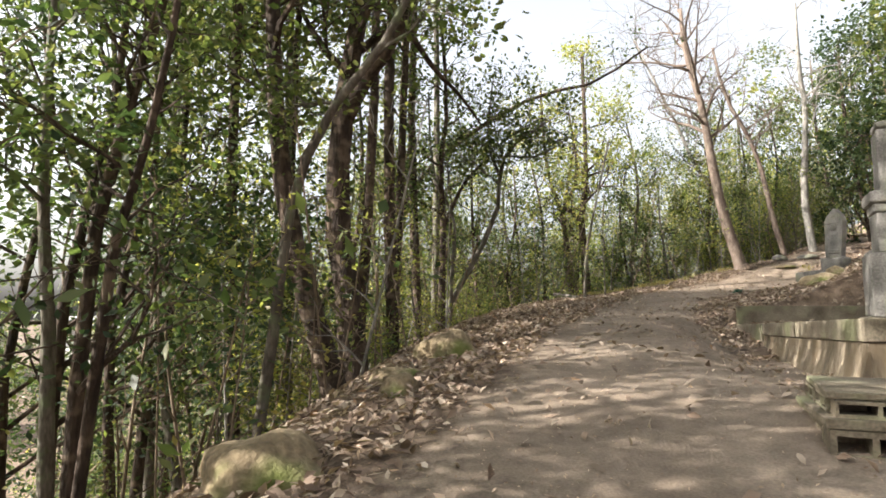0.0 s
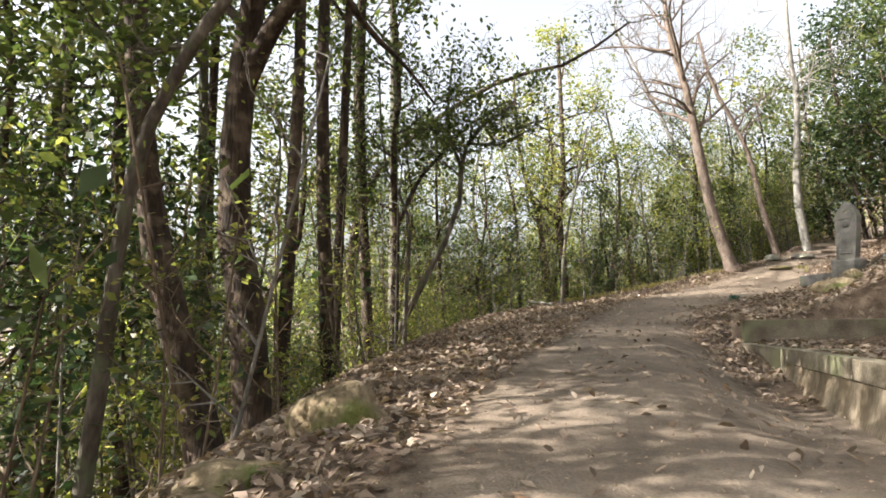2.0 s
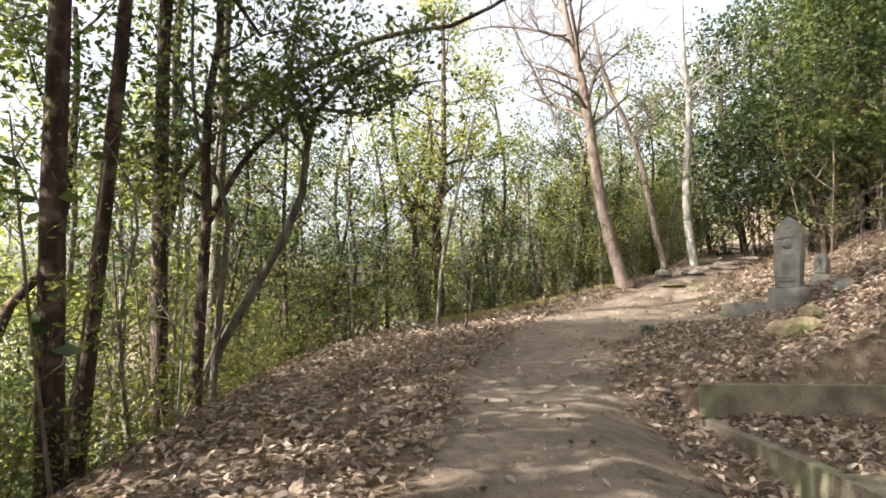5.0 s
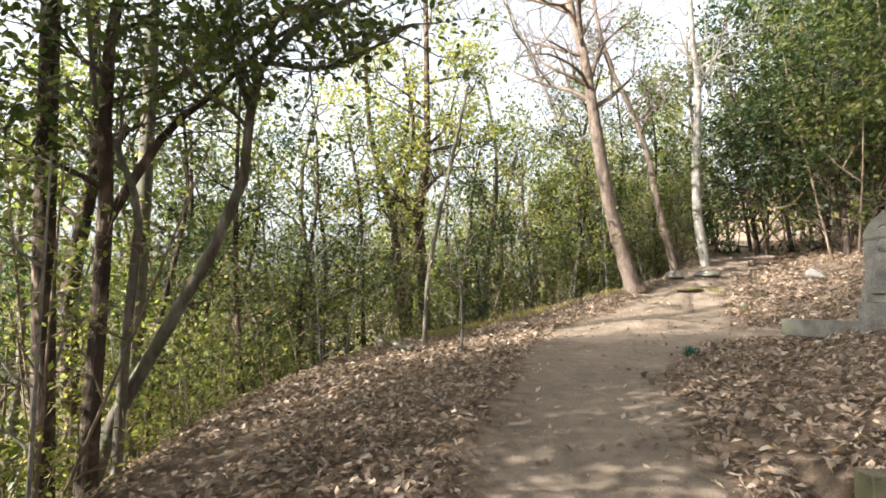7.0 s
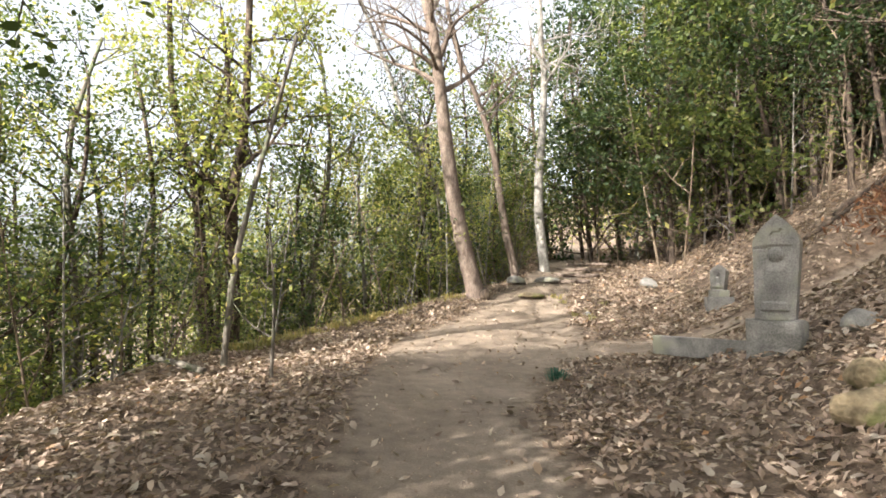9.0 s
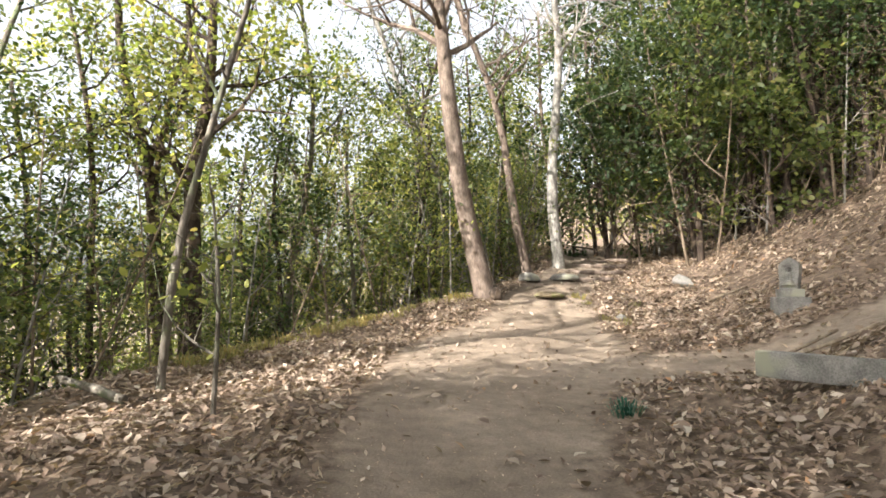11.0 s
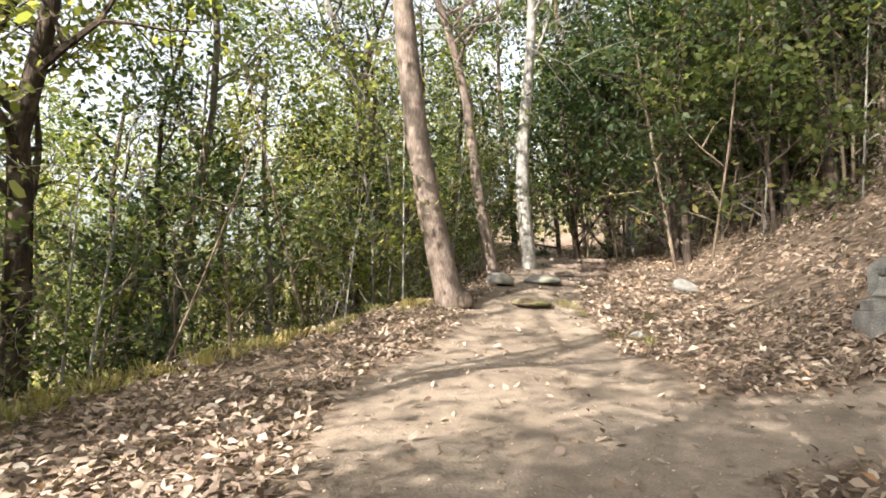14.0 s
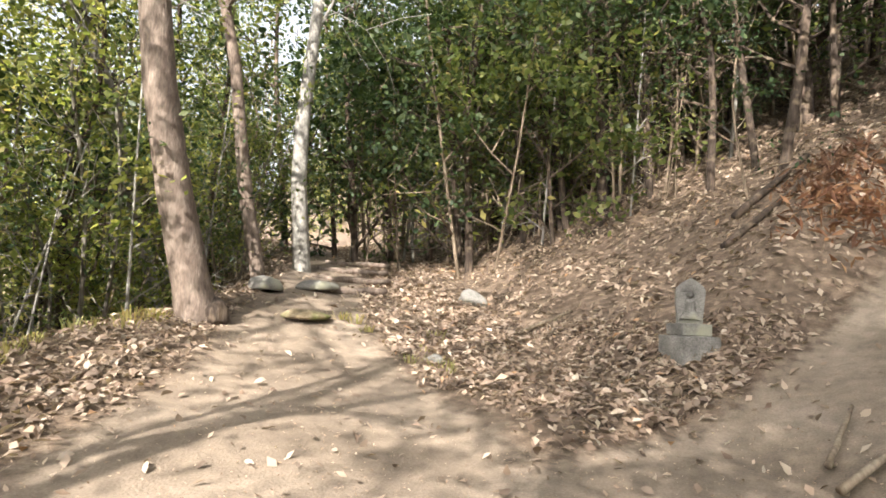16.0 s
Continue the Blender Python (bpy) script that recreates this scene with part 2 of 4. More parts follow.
def gz(x, y):
    return float(ground_z(np.array(x, float), np.array(y, float)))


def dirt_mask(x, y):
    c = np.interp(y, PY, CX)
    half = np.interp(y, [0, 8, 12, 17, 20, 22, 23, 24.4, 28, 34], [1.3, 1.2, 0.85, 0.85, 1.35, 1.75, 1.45, 1.05, 0.75, 0.6])
    main = ease(half + 0.55, half - 0.45, np.abs(x - c))
    side = ease(1.15, 0.55, np.abs(y - 20.5 + 0.12 * (x - 3))) * ease(1.5, 3.0, x)
    early = ease(9.5, 8.0, y) * ease(3.6, 2.0, x) * ease(0.2, 1.0, x)
    return np.clip(np.maximum(np.maximum(main, side), early), 0, 1)


def axis(fine, step, mid, mstep, far):
    a = np.arange(fine[0], fine[1], step)
    lo, hi = np.arange(mid[0], fine[0], mstep), np.arange(fine[1], mid[1], mstep)
    out = np.geomspace(1, far, 14)
    return np.unique(np.round(np.concatenate([mid[0] - out, lo, a, hi, mid[1] + out]), 4))


gx, gy = axis((-5, 9), 0.13, (-22, 26), 0.6, 900), axis((-0.5, 31), 0.15, (-12, 60), 0.7, 900)
XX, YY = np.meshgrid(gx, gy)
ZZ = ground_z(XX, YY)
near = ease(60, 25, np.hypot(XX, YY - 15))
rough = np.array([noise.noise((x * 0.9, y * 0.9, 3)) * 0.07 + noise.noise((x * 3.1, y * 3.1, 7)) * 0.03 for x, y in zip(XX.ravel(), YY.ravel())]).reshape(XX.shape)
DD = dirt_mask(XX, YY)
ZZ = ZZ + rough * near * (1 - 0.75 * DD) - 0.03 * DD
verts = np.stack([XX, YY, ZZ], -1).reshape(-1, 3)
nx = len(gx)
i, j = np.meshgrid(np.arange(nx - 1), np.arange(len(gy) - 1))
q = (j * nx + i).ravel()
ground = part("ground", (verts.tolist(), np.stack([q, q + 1, q + nx + 1, q + nx], 1).tolist()), M_ground)
tagged(ground, "trodden brown dirt path and leaf-strewn forest slope", "ground", kind="structure")
attr = ground.data.attributes.new("dirt", "FLOAT_COLOR", "POINT")
attr.data.foreach_set("color", np.repeat(DD.ravel()[:, None], 4, 1).astype(np.float32).ravel())
smooth(ground)

# ---- fallen leaves ----
def scatter_litter(name, label, count, box, seed, size, keep, oval=False):
    rng = np.random.default_rng(seed)
    x, y = rng.uniform(box[0], box[1], count), rng.uniform(box[2], box[3], count)
    e = np.interp(y, PY, EX)
    clump = np.array([noise.noise((a * 0.8, b * 0.8, 11)) for a, b in zip(x, y)])
    prob = np.clip(0.85 + 1.1 * clump, 0.15, 1) * np.clip(1.15 - 1.9 * dirt_mask(x, y), keep, 1.0)
    ok = (rng.random(count) < prob) & (x > e - 2.5)
    x, y = x[ok], y[ok]
    z = ground_z(x, y)
    d = 0.05
    nrm = np.stack([-(ground_z(x + d, y) - z) / d, -(ground_z(x, y + d) - z) / d, np.ones_like(x)], 1)
    nrm += rng.normal(size=nrm.shape) * 0.42
    lift = 0.03 * (1 - dirt_mask(x, y))
    rgh = np.array([noise.noise((a * 0.9, b * 0.9, 3)) * 0.07 + noise.noise((a * 3.1, b * 3.1, 7)) * 0.03 for a, b in zip(x, y)])
    dm = dirt_mask(x, y)
    z = z + rgh * (1 - 0.75 * dm) - 0.03 * dm + 0.012 + rng.random(len(x)) * lift
    me = leaf_mesh(name, np.stack([x, y, z], 1), nrm, size * (0.55 + 0.8 * rng.random(len(x))), M_litter, rng, 0.46, 0.34, oval)
    return tagged(new(name, me), label, "fallen leaves", kind="stuff")


scatter_litter("fallen_leaves", "dry pale brown leaves scattered over the bank and path", 150000, (-5, 8, 0, 30), 3, 0.088, 0.03)
scatter_litter("fallen_leaves", "dry curled leaves lying singly on the bank and path", 26000, (-5, 7, 1, 27), 5, 0.092, 0.06, True)
scatter_litter("leaf_crumbs", "crumbs of dry leaf and grit on the dirt path", 30000, (-2, 6, 0, 27), 6, 0.022, 1.0)
scatter_litter("fallen_leaves", "dry brown leaves covering the wooded hillside", 75000, (5, 22, 10, 42), 4, 0.125, 0.05)

# ---- trees ----
def grow(rng, start, way, length, radius, depth, limbs, tips, bend=0.35, droop=0.0, fine=True):
    """A limb that forks on, as tubes in limbs and leaf places in tips."""
    n = 2 + min(depth, 2)
    p, w = np.array(start, float), np.array(way, float)
    pts = [p.copy()]
    for k in range(n):
        w = w + rng.normal(size=3) * bend * 0.5 + np.array([0, 0, 0.08 - droop])
        w /= np.linalg.norm(w)
        p = p + w * length / n
        pts.append(p.copy())
    rad = [max(radius * (1 - 0.75 * k / n), 0.004) for k in range(n + 1)]
    if depth or fine:
        limbs.append(tube(pts, rad, (3, 4, 5)[min(depth, 2)]))
    if depth == 0:
        tips.append((pts[0], pts[-1]))
        return
    for k in range(1, n + 1):
        for _ in range(1 if k < n else 2):
            a = rng.normal(size=3)
            a -= a @ w * w
            a /= np.linalg.norm(a)
            grow(rng, pts[k], w * 0.55 + a * 0.8, length * (0.45 + 0.25 * rng.random()), radius * (1 - 0.75 * k / n) * 0.6 + 0.004, depth - 1, limbs, tips, bend, droop, fine)


def crown_leaves(name, tips, per, size, spread, mat, rng, width=0.5, oval=False):
    a, b = np.array([t[0] for t in tips]), np.array([t[1] for t in tips])
    n = len(tips) * per
    k = np.repeat(np.arange(len(tips)), per)
    u = rng.random(n)[:, None] * 1.15
    c = a[k] * (1 - u) + b[k] * u + rng.normal(size=(n, 3)) * spread
    nrm = rng.normal(size=(n, 3)) * 0.8 + np.array([0, 0, 0.9])
    return leaf_mesh(name, c, nrm, size * (0.6 + 0.8 * rng.random(n)), mat, rng, width, 0.12, oval)


def tree(name, label, at, trunk, radius, mat, seed, first=0.3, limbs_n=9, limb_len=2.2, depth=2, per=9, leaf=0.13, spread=0.16,
         leaf_mat=None, taper=0.35, flare=1.35, sides=9, up=0.35, group="", droop=0.0, steps=10, category="tree", split=False, fine=True):
    """trunk: a few points from the foot up, from the place at. Limbs start at the share first of its length."""
    rng = np.random.default_rng(seed)
    prng = random.Random(seed)
    ob = thing(name, label, category, at, 0, group)
    pts = spline([(0, 0, -0.35)] + list(trunk), steps)
    rad = [radius * (flare if k == 0 else 1 + (flare - 1) * 0.3 if k == 1 else 1) * (1 - (1 - taper) * k / steps) for k in range(steps + 1)]
    smooth(part("trunk", tube(pts, rad, sides, 0.16, prng), mat, ob))
    limbs, tips = [], []
    for n in range(limbs_n):
        s = first + (1 - first) * (n + rng.random()) / limbs_n
        i = min(s * steps, steps - 0.01)
        k, f = int(i), i - int(i)
        p = np.array(pts[k]) * (1 - f) + np.array(pts[k + 1]) * f
        a = rng.random() * 6.283
        way = np.array([math.cos(a), math.sin(a), up + 0.5 * rng.random()])
        grow(rng, p, way / np.linalg.norm(way), limb_len * (0.6 + 0.6 * rng.random()) * (1.15 - 0.4 * s), rad[k] * 0.42 + 0.006, depth, limbs, tips, 0.4, droop, fine)
        if split:
            part("limb", join(limbs), mat, ob)
            limbs = []
    if limbs:
        tagged(part("branchwork", join(limbs), mat, ob), kind="stuff")
    if leaf_mat and tips:
        me = crown_leaves("crown", tips, per, leaf, spread, leaf_mat, rng, 0.5, split)
        c = new("crown", me)
        c.parent = ob
    return ob


def on_ground(x, y, drop=0.0):
    return (x, y, gz(x, y) - drop)

# the woods: a few kinds of tree, each repeated
rng0 = random.Random(5)
kinds = []
for k in range(4):
    h = 9.6 + 0.8 * k
    tr = [(0, 0, 0), (0.25 * (k - 1.5), 0.2, h * 0.35), (0.1 * k, -0.3, h * 0.7), (0.3 - 0.2 * k, 0.1, h)]
    kinds.append(tree("forest_tree", "evergreen broadleaf tree with a thin dark trunk", (0, 0, -60), tr, 0.1 + 0.014 * k, M_bark_dark if k < 3 else M_bark_grey,
                      40 + k, 0.34, 10, 2.8, 2, 16, 0.145, 0.17, (M_leaf, M_leaf_dark_shaded, M_leaf, M_leaf_light_sunlit)[k], group="trees of the wood", fine=False))
# trees whose high crowns are added to shade the path and the hillside
tall = []
for k in range(2):
    h = 16.5 + k
    tr = [(0, 0, 0), (0.2 * (k - 0.5), 0.2, h * 0.4), (0.3 - 0.5 * k, -0.3, h)]
    tall.append(tree("tall_tree", "tall evergreen on a bare trunk with a high crown added for shade", (0, 0, -60), tr, 0.15, (M_bark_grey, M_bark_dark)[k], 70 + k, 0.69, 12, 3.3, 2, 20, 0.18, 0.28, M_leaf, group="tall trees of the wood", fine=False))
far_kinds = []
for k in range(2):
    h = 9 + 1.5 * k
    tr = [(0, 0, 0), (0.3 * (k - 0.5), 0.2, h * 0.4), (0.2, -0.3, h)]
    far_kinds.append(tree("far_tree", "full-crowned tree in the far wood", (0, 0, -60), tr, 0.14, M_bark_grey, 50 + k, 0.15, 12, 2.6, 1, 16, 0.34, 0.4, (M_leaf, M_leaf_light_sunlit)[k], group="trees of the far wood", fine=False))
slim = []
for k in range(4):
    h = 4.6 + 0.7 * k
    tr = [(0, 0, 0), (0.15 * (k - 1), 0.1, h * 0.4), (0.2, -0.15 * k, h * 0.75), (0.1, 0.2, h)]
    slim.append(tree("young_tree", "slim young evergreen tree with light green leaves", (0, 0, -60), tr, 0.032 + 0.007 * k, M_twig if k % 2 else M_bark_grey, 60 + k, 0.3, 11, 1.4, 1, 19, 0.125, 0.15,
                     (M_leaf, M_leaf_dark_shaded, M_leaf_light_sunlit, M_leaf)[k], flare=1.1, sides=6, group="young trees of the wood", fine=False))
bushes = []
for k in range(3):
    tr = [(0, 0, 0), (0.05, 0.05, 0.5), (0.1 * k, 0.1, 1.3)]
    bushes.append(tree("shrub", "low leafy shrub on the bank", (0, 0, -60), tr, 0.016, M_twig, 80 + k, 0.02, 12, 0.9, 1, 14, 0.085, 0.14, (M_leaf, M_leaf_light_sunlit, M_leaf_dark_shaded)[k],
                       flare=1.0, sides=5, group="shrubs of the wood", fine=False, steps=5, category="shrub"))
canes = []
for k in range(3):
    h = 2.4 + 0.8 * k
    tr = [(0, 0, 0), (0.2 * (k - 1), 0.1, h * 0.5), (0.35 * (k - 1), 0.2, h)]
    canes.append(tree("thin_stem", "thin pale bare stem in the undergrowth", (0, 0, -60), tr, 0.022 + 0.004 * k, (M_twig, M_bark_pale, M_twig)[k], 90 + k, 0.35, 5, 0.9, 1, 5, 0.09, 0.1, M_leaf_light_sunlit,
                      flare=1.0, sides=5, group="thin stems of the undergrowth", steps=6, category="sapling"))


def plant(src, x, y, scale=1.0, lean=0.0):
    m = pose(x, y, gz(x, y) - 0.05, lean * rng0.uniform(-1, 1), lean * rng0.uniform(-1, 1), rng0.uniform(0, 360))
    ob = copy_thing(src, m)
    ob.scale = (scale, scale, scale * rng0.uniform(0.92, 1.1))
    return ob


def crest(y):
    return float(np.interp(y, PY, EX))


def clear_of(x, y, gap, placed):
    return all((x - a) ** 2 + (y - b) ** 2 > gap * gap for a, b in placed)


placed = [(-4.2, 8.7), (3.2, 25.6), (6.8, 29.4), (-2.6, 25.6)]
# down the slope to the left: tallest behind the start, added unseen to shade the path
for n in range(38):
    for _ in range(30):
        y = rng0.uniform(-14, 33)
        x = crest(y) - rng0.uniform(1.6, 14)
        if clear_of(x, y, 1.7, placed) and not (3 < y < 13 and x > crest(y) - 2.5) and not -2.4 < (y - 22.2) * 0.866 - (x - 2.5) * 0.5 < 4.2:
            break
    placed.append((x, y))
    plant(kinds[rng0.choice((0, 1, 2, 3))], x, y, rng0.uniform(0.55, 0.72) if y > 18 else rng0.uniform(0.85, 1.1), 6)
# tall trees added on the left so that their crowns shade path and hillside
for x, y in ((-5.4, 13.3), (-7.4, 12.2), (-5.2, 11.2), (-9.6, 11.0), (-8.8, 12.2), (-7.2, 10.2), (-5.0, 3.0), (-6.5, 0.2), (-4.2, -2.5), (-7.5, 5.0), (-7.0, 11.6), (-9.2, 10.2)):
    placed.append((x, y))
    plant(rng0.choice(tall), x, y, rng0.uniform(0.97, 1.05), 2)
# unseen trees added right of the terrace for hillside shade; last three shade the bank
for x, y in ((9.5, 16.8), (11.6, 18.2), (13.6, 19.2), (15.6, 20.0), (8.2, 14.6), (12.4, 16.0), (17.6, 20.6), (10.6, 13.8), (19.5, 21.5), (10.6, 19.8), (12.6, 20.6), (14.6, 21.2), (16.6, 21.7), (18.6, 22.6), (-9.0, 9.6), (-10.6, 8.4), (-8.4, 7.4)):
    placed.append((x, y))
    plant(rng0.choice(kinds), x, y, rng0.uniform(1.35, 1.55) if x > 9 else rng0.uniform(0.95, 1.15), 3)
for n in range(16):
    for _ in range(20):
        y = rng0.uniform(19, 33)
        x = crest(y) - rng0.uniform(6, 12.5)
        if clear_of(x, y, 1.5, placed):
            break
    placed.append((x, y))
    plant(kinds[rng0.choice((0, 2, 3))], x, y, rng0.uniform(0.5, 0.68), 6)
for n in range(14):
    x, y = rng0.uniform(-18, -9), rng0.uniform(-6, 16)
    plant(kinds[rng0.choice((0, 1, 2))], x, y, rng0.uniform(0.6, 0.8), 6)
# understory on the slope; the shade under the trees is in its dark leaves
for n in range(46):
    y = rng0.uniform(0, 24)
    plant(rng0.choice((bushes[2], slim[1], slim[1], bushes[0])), crest(y) - rng0.uniform(4, 13), y, rng0.uniform(0.8, 1.5), 10)
# unseen trees added to the right of the path as shade
for n in range(7):
    for _ in range(30):
        x, y = rng0.uniform(5.5, 16), rng0.uniform(-12, 13)
        if clear_of(x, y, 2.2, placed):
            break
    placed.append((x, y))
    plant(kinds[rng0.choice((0, 1, 2))], x, y, rng0.uniform(1.1, 1.4), 5)
# unseen trees added behind the start to shade the path
for x, y in ((-2.5, -4), (3.4, -6), (0.4, -11), (-1.2, -15)):
    placed.append((x, y))
    plant(kinds[1], x, y, 1.2, 4)
# beyond the path's bend, light-leaved so that the sunlight is in the colour
for n in range(20):
    for _ in range(20):
        y = rng0.uniform(29, 48)
        x = crest(y) - rng0.uniform(1.2, 14)
        if clear_of(x, y, 1.5, placed):
            break
    placed.append((x, y))
    plant(kinds[3], x, y, rng0.uniform(0.5, 0.75), 5)
# up the hillside to the right
for n in range(54):
    for _ in range(40):
        y = rng0.uniform(17, 52)
        x = float(np.interp(y, PY, CX)) + rng0.uniform(3.0, 22)
        if clear_of(x, y, 1.5, placed) and x + 0.62 * (y - 27) > 11.6:
            break
    placed.append((x, y))
    plant(kinds[rng0.choice((0, 1, 1, 2))], x, y, rng0.uniform(0.75, 1.1), 6)
for n in range(14):
    for _ in range(30):
        x, y = rng0.uniform(12.5, 22), rng0.uniform(22, 31)
        if clear_of(x, y, 1.5, placed):
            break
    placed.append((x, y))
    plant(kinds[rng0.choice((0, 1, 1, 2))], x, y, rng0.uniform(0.85, 1.1), 5)
for n in range(34):
    x, y = rng0.uniform(11.5, 22), rng0.uniform(22, 34)
    plant(rng0.choice((slim[1], slim[1], slim[3], canes[0])), x, y, rng0.uniform(0.7, 1.1), 8)
# high crowns added above the view to keep the hillside in shade; the low sun passes under them to the bend
for x, y in ((-4.9, 12.3), (-5.6, 15.4), (-6.0, 17.6)):
    plant(rng0.choice(tall), x, y, rng0.uniform(1.16, 1.2), 1)
# middling crowns below the crest, under the sun's way to the bend
for x, y in ((-5.4, 20.4), (-4.9, 22.4), (-6.8, 22.0), (-6.4, 18.8), (-7.6, 24.4), (-8.4, 20.2), (-6.0, 25.4)):
    plant(rng0.choice(kinds[:3]), x, y, rng0.uniform(0.6, 0.68), 4)
# the wood goes on
for n in range(70):
    a, r = rng0.uniform(-75, 115), rng0.uniform(38, 85)
    x, y = 6 + r * math.sin(radians(a)), 16 + r * math.cos(radians(a))
    plant(rng0.choice(far_kinds), x, y, rng0.uniform(0.9, 1.5), 4)
for n in range(42):
    a, r = rng0.uniform(-120, -15), rng0.uniform(17, 40)
    plant(rng0.choice(far_kinds), r * math.sin(radians(a)) - 2, 12 + r * math.cos(radians(a)), rng0.uniform(0.6, 1.0), 4)
# thin growth along the crest
for n in range(120):
    y = rng0.uniform(6, 44) if n < 36 else rng0.uniform(27, 44)
    x = crest(y) - rng0.uniform(0.8, 6)
    if n >= 36 or not -2 < (y - 22.2) * 0.866 - (x - 2.5) * 0.5 < 4.5:
        plant(rng0.choice((slim[2], slim[2], slim[3], slim[0])), x, y, rng0.uniform(0.6, 1.0), 8)
for n in range(60):
    y = rng0.uniform(28, 48)
    x = float(np.interp(y, PY, CX)) + rng0.uniform(2.5, 12)
    if x + 0.62 * (y - 27) > 10.2:
        plant(rng0.choice(slim), x, y, rng0.uniform(0.6, 1.0), 8)
for n in range(95):
    y = rng0.uniform(9, 44)
    x = crest(y) - rng0.uniform(0.9, 5)
    plant(rng0.choice(bushes), x, y, rng0.uniform(0.5, 1.1), 10)
for n in range(150):
    y = rng0.uniform(24, 42) if n < 100 else rng0.uniform(6, 24)
    x = crest(y) - rng0.uniform(0.3, 3.5)
    plant(rng0.choice(canes), x, y, rng0.uniform(0.7, 1.2), 14)
for n in range(60):
    x, y = rng0.uniform(9, 20), rng0.uniform(22, 40)
    if x + 0.62 * (y - 27) > 10.7:
        plant(rng0.choice(canes), x, y, rng0.uniform(0.7, 1.2), 14)
# bare stems between the trunks of the hillside
for n in range(70):
    x, y = rng0.uniform(8.5, 19), rng0.uniform(22.5, 35)
    if x + 0.62 * (y - 27) > 10.7:
        plant(rng0.choice(canes), x, y, rng0.uniform(1.4, 2.5), 7)
# dense growth lower on the slope, its understory shade put into dark leaves
for n in range(26):
    for _ in range(40):
        y = rng0.uniform(15, 35)
        x = crest(y) - rng0.uniform(4.5, 13)
        if clear_of(x, y, 1.3, placed) and not -2.4 < (y - 22.2) * 0.866 - (x - 2.5) * 0.5 < 5.0:
            break
    placed.append((x, y))
    plant(kinds[rng0.choice((0, 3, 3, 2))], x, y, rng0.uniform(0.62, 0.88), 6)
for n in range(44):
    y = rng0.uniform(7, 30)
    x = crest(y) - rng0.uniform(2.4, 8)
    if abs((y - 22.2) * 0.866 - (x - 2.5) * 0.5) > 1.6:
        plant(rng0.choice((slim[1], slim[1], slim[0], bushes[2])), x, y, rng0.uniform(0.7, 1.1), 10)
# dark-leaved hillside trees that carry the wood's shade in their leaf colour
for n in range(12):
    for _ in range(30):
        x, y = rng0.uniform(12.5, 23), rng0.uniform(21, 31)
        if clear_of(x, y, 1.1, placed):
            break
    placed.append((x, y))
    plant(kinds[1], x, y, rng0.uniform(0.9, 1.2), 5)
# tall dark trunks on the hillside, their crowns added to close off the sky
for x, y in ((13.2, 23.4), (15.4, 24.8), (19.0, 24.6), (14.2, 26.6), (18.6, 27.2), (16.4, 29.2), (20.8, 26.2), (19.6, 30.2), (12.8, 28.0)):
    plant(tall[1], x, y, rng0.uniform(0.62, 0.75), 4)
# unseen crowns added behind the start to dapple the first stretch of the path
for x, y in ((-6.8, -1.2), (-5.4, 0.2), (-8.4, 0.6)):
    plant(kinds[2], x, y, 1.15, 3)
for src in kinds + tall + far_kinds + slim + bushes + canes:
    for o in (*src.children_recursive, src):
        bpy.data.objects.remove(o)

# the trees that stand out along the way
def hero(label, foot, rest, radius, mat, seed, leaf_mat=None, limbs=(), name="tree", **kw):
    """foot: where the trunk meets the ground; rest: points further up in the world."""
    z = min(foot[2], gz(foot[0], foot[1]))
    trunk = [(0, 0, 0)] + [(p[0] - foot[0], p[1] - foot[1], p[2] - z) for p in rest]
    ob = tree(name, label, (foot[0], foot[1], z), trunk, radius, mat, seed, leaf_mat=leaf_mat, split=True, **kw)
    for k, (pts, r0, r1, twigs) in enumerate(limbs):
        rel = [(p[0] - foot[0], p[1] - foot[1], p[2] - z) for p in pts]
        n = 9
        line = spline(rel, n)
        smooth(part("limb", tube(line, [r0 + (r1 - r0) * i / n for i in range(n + 1)], 7, 0.12, random.Random(seed + k)), mat, ob))
        if twigs:
            rng = np.random.default_rng(seed + 77 + k)
            tw, tips = [], []
            for i in range(2, n + 1):
                for _ in range(twigs):
                    w = rng.normal(size=3) + np.array([0, 0, 0.5])
                    grow(rng, line[i], w / np.linalg.norm(w), 0.5 + 0.7 * rng.random(), 0.014, 1, tw, tips, 0.5)
            tagged(part("twigwork", join(tw), mat, ob), kind="stuff")
            if leaf_mat:
                c = new("foliage", crown_leaves("foliage", tips, 7, 0.1, 0.12, leaf_mat, rng, 0.5, True))
                c.parent = ob
    return ob


hero("thick dark flaky-barked tree leaning on the bank", (-3.95, 8.8, 0.0), [(-4.08, 8.8, 1.42), (-4.31, 8.8, 2.6), (-4.25, 8.8, 4.26), (-4.05, 8.8, 5.6), (-3.7, 8.9, 8.5), (-3.9, 9.1, 13)], 0.27, M_bark_dark, 201, M_leaf,
     [([(-4.22, 8.8, 4.2), (-3.75, 8.75, 4.9), (-3.25, 8.65, 5.4), (-2.3, 8.6, 7.6)], 0.15, 0.05, 1),
      ([(-4.1, 8.8, 5.2), (-3.5, 9.3, 5.85), (-3.35, 10.6, 5.56), (-3.28, 11.9, 5.5), (-3.2, 13.06, 5.25)], 0.075, 0.02, 1)], first=0.6, limbs_n=9, limb_len=2.6, per=14, leaf=0.1, flare=1.3)
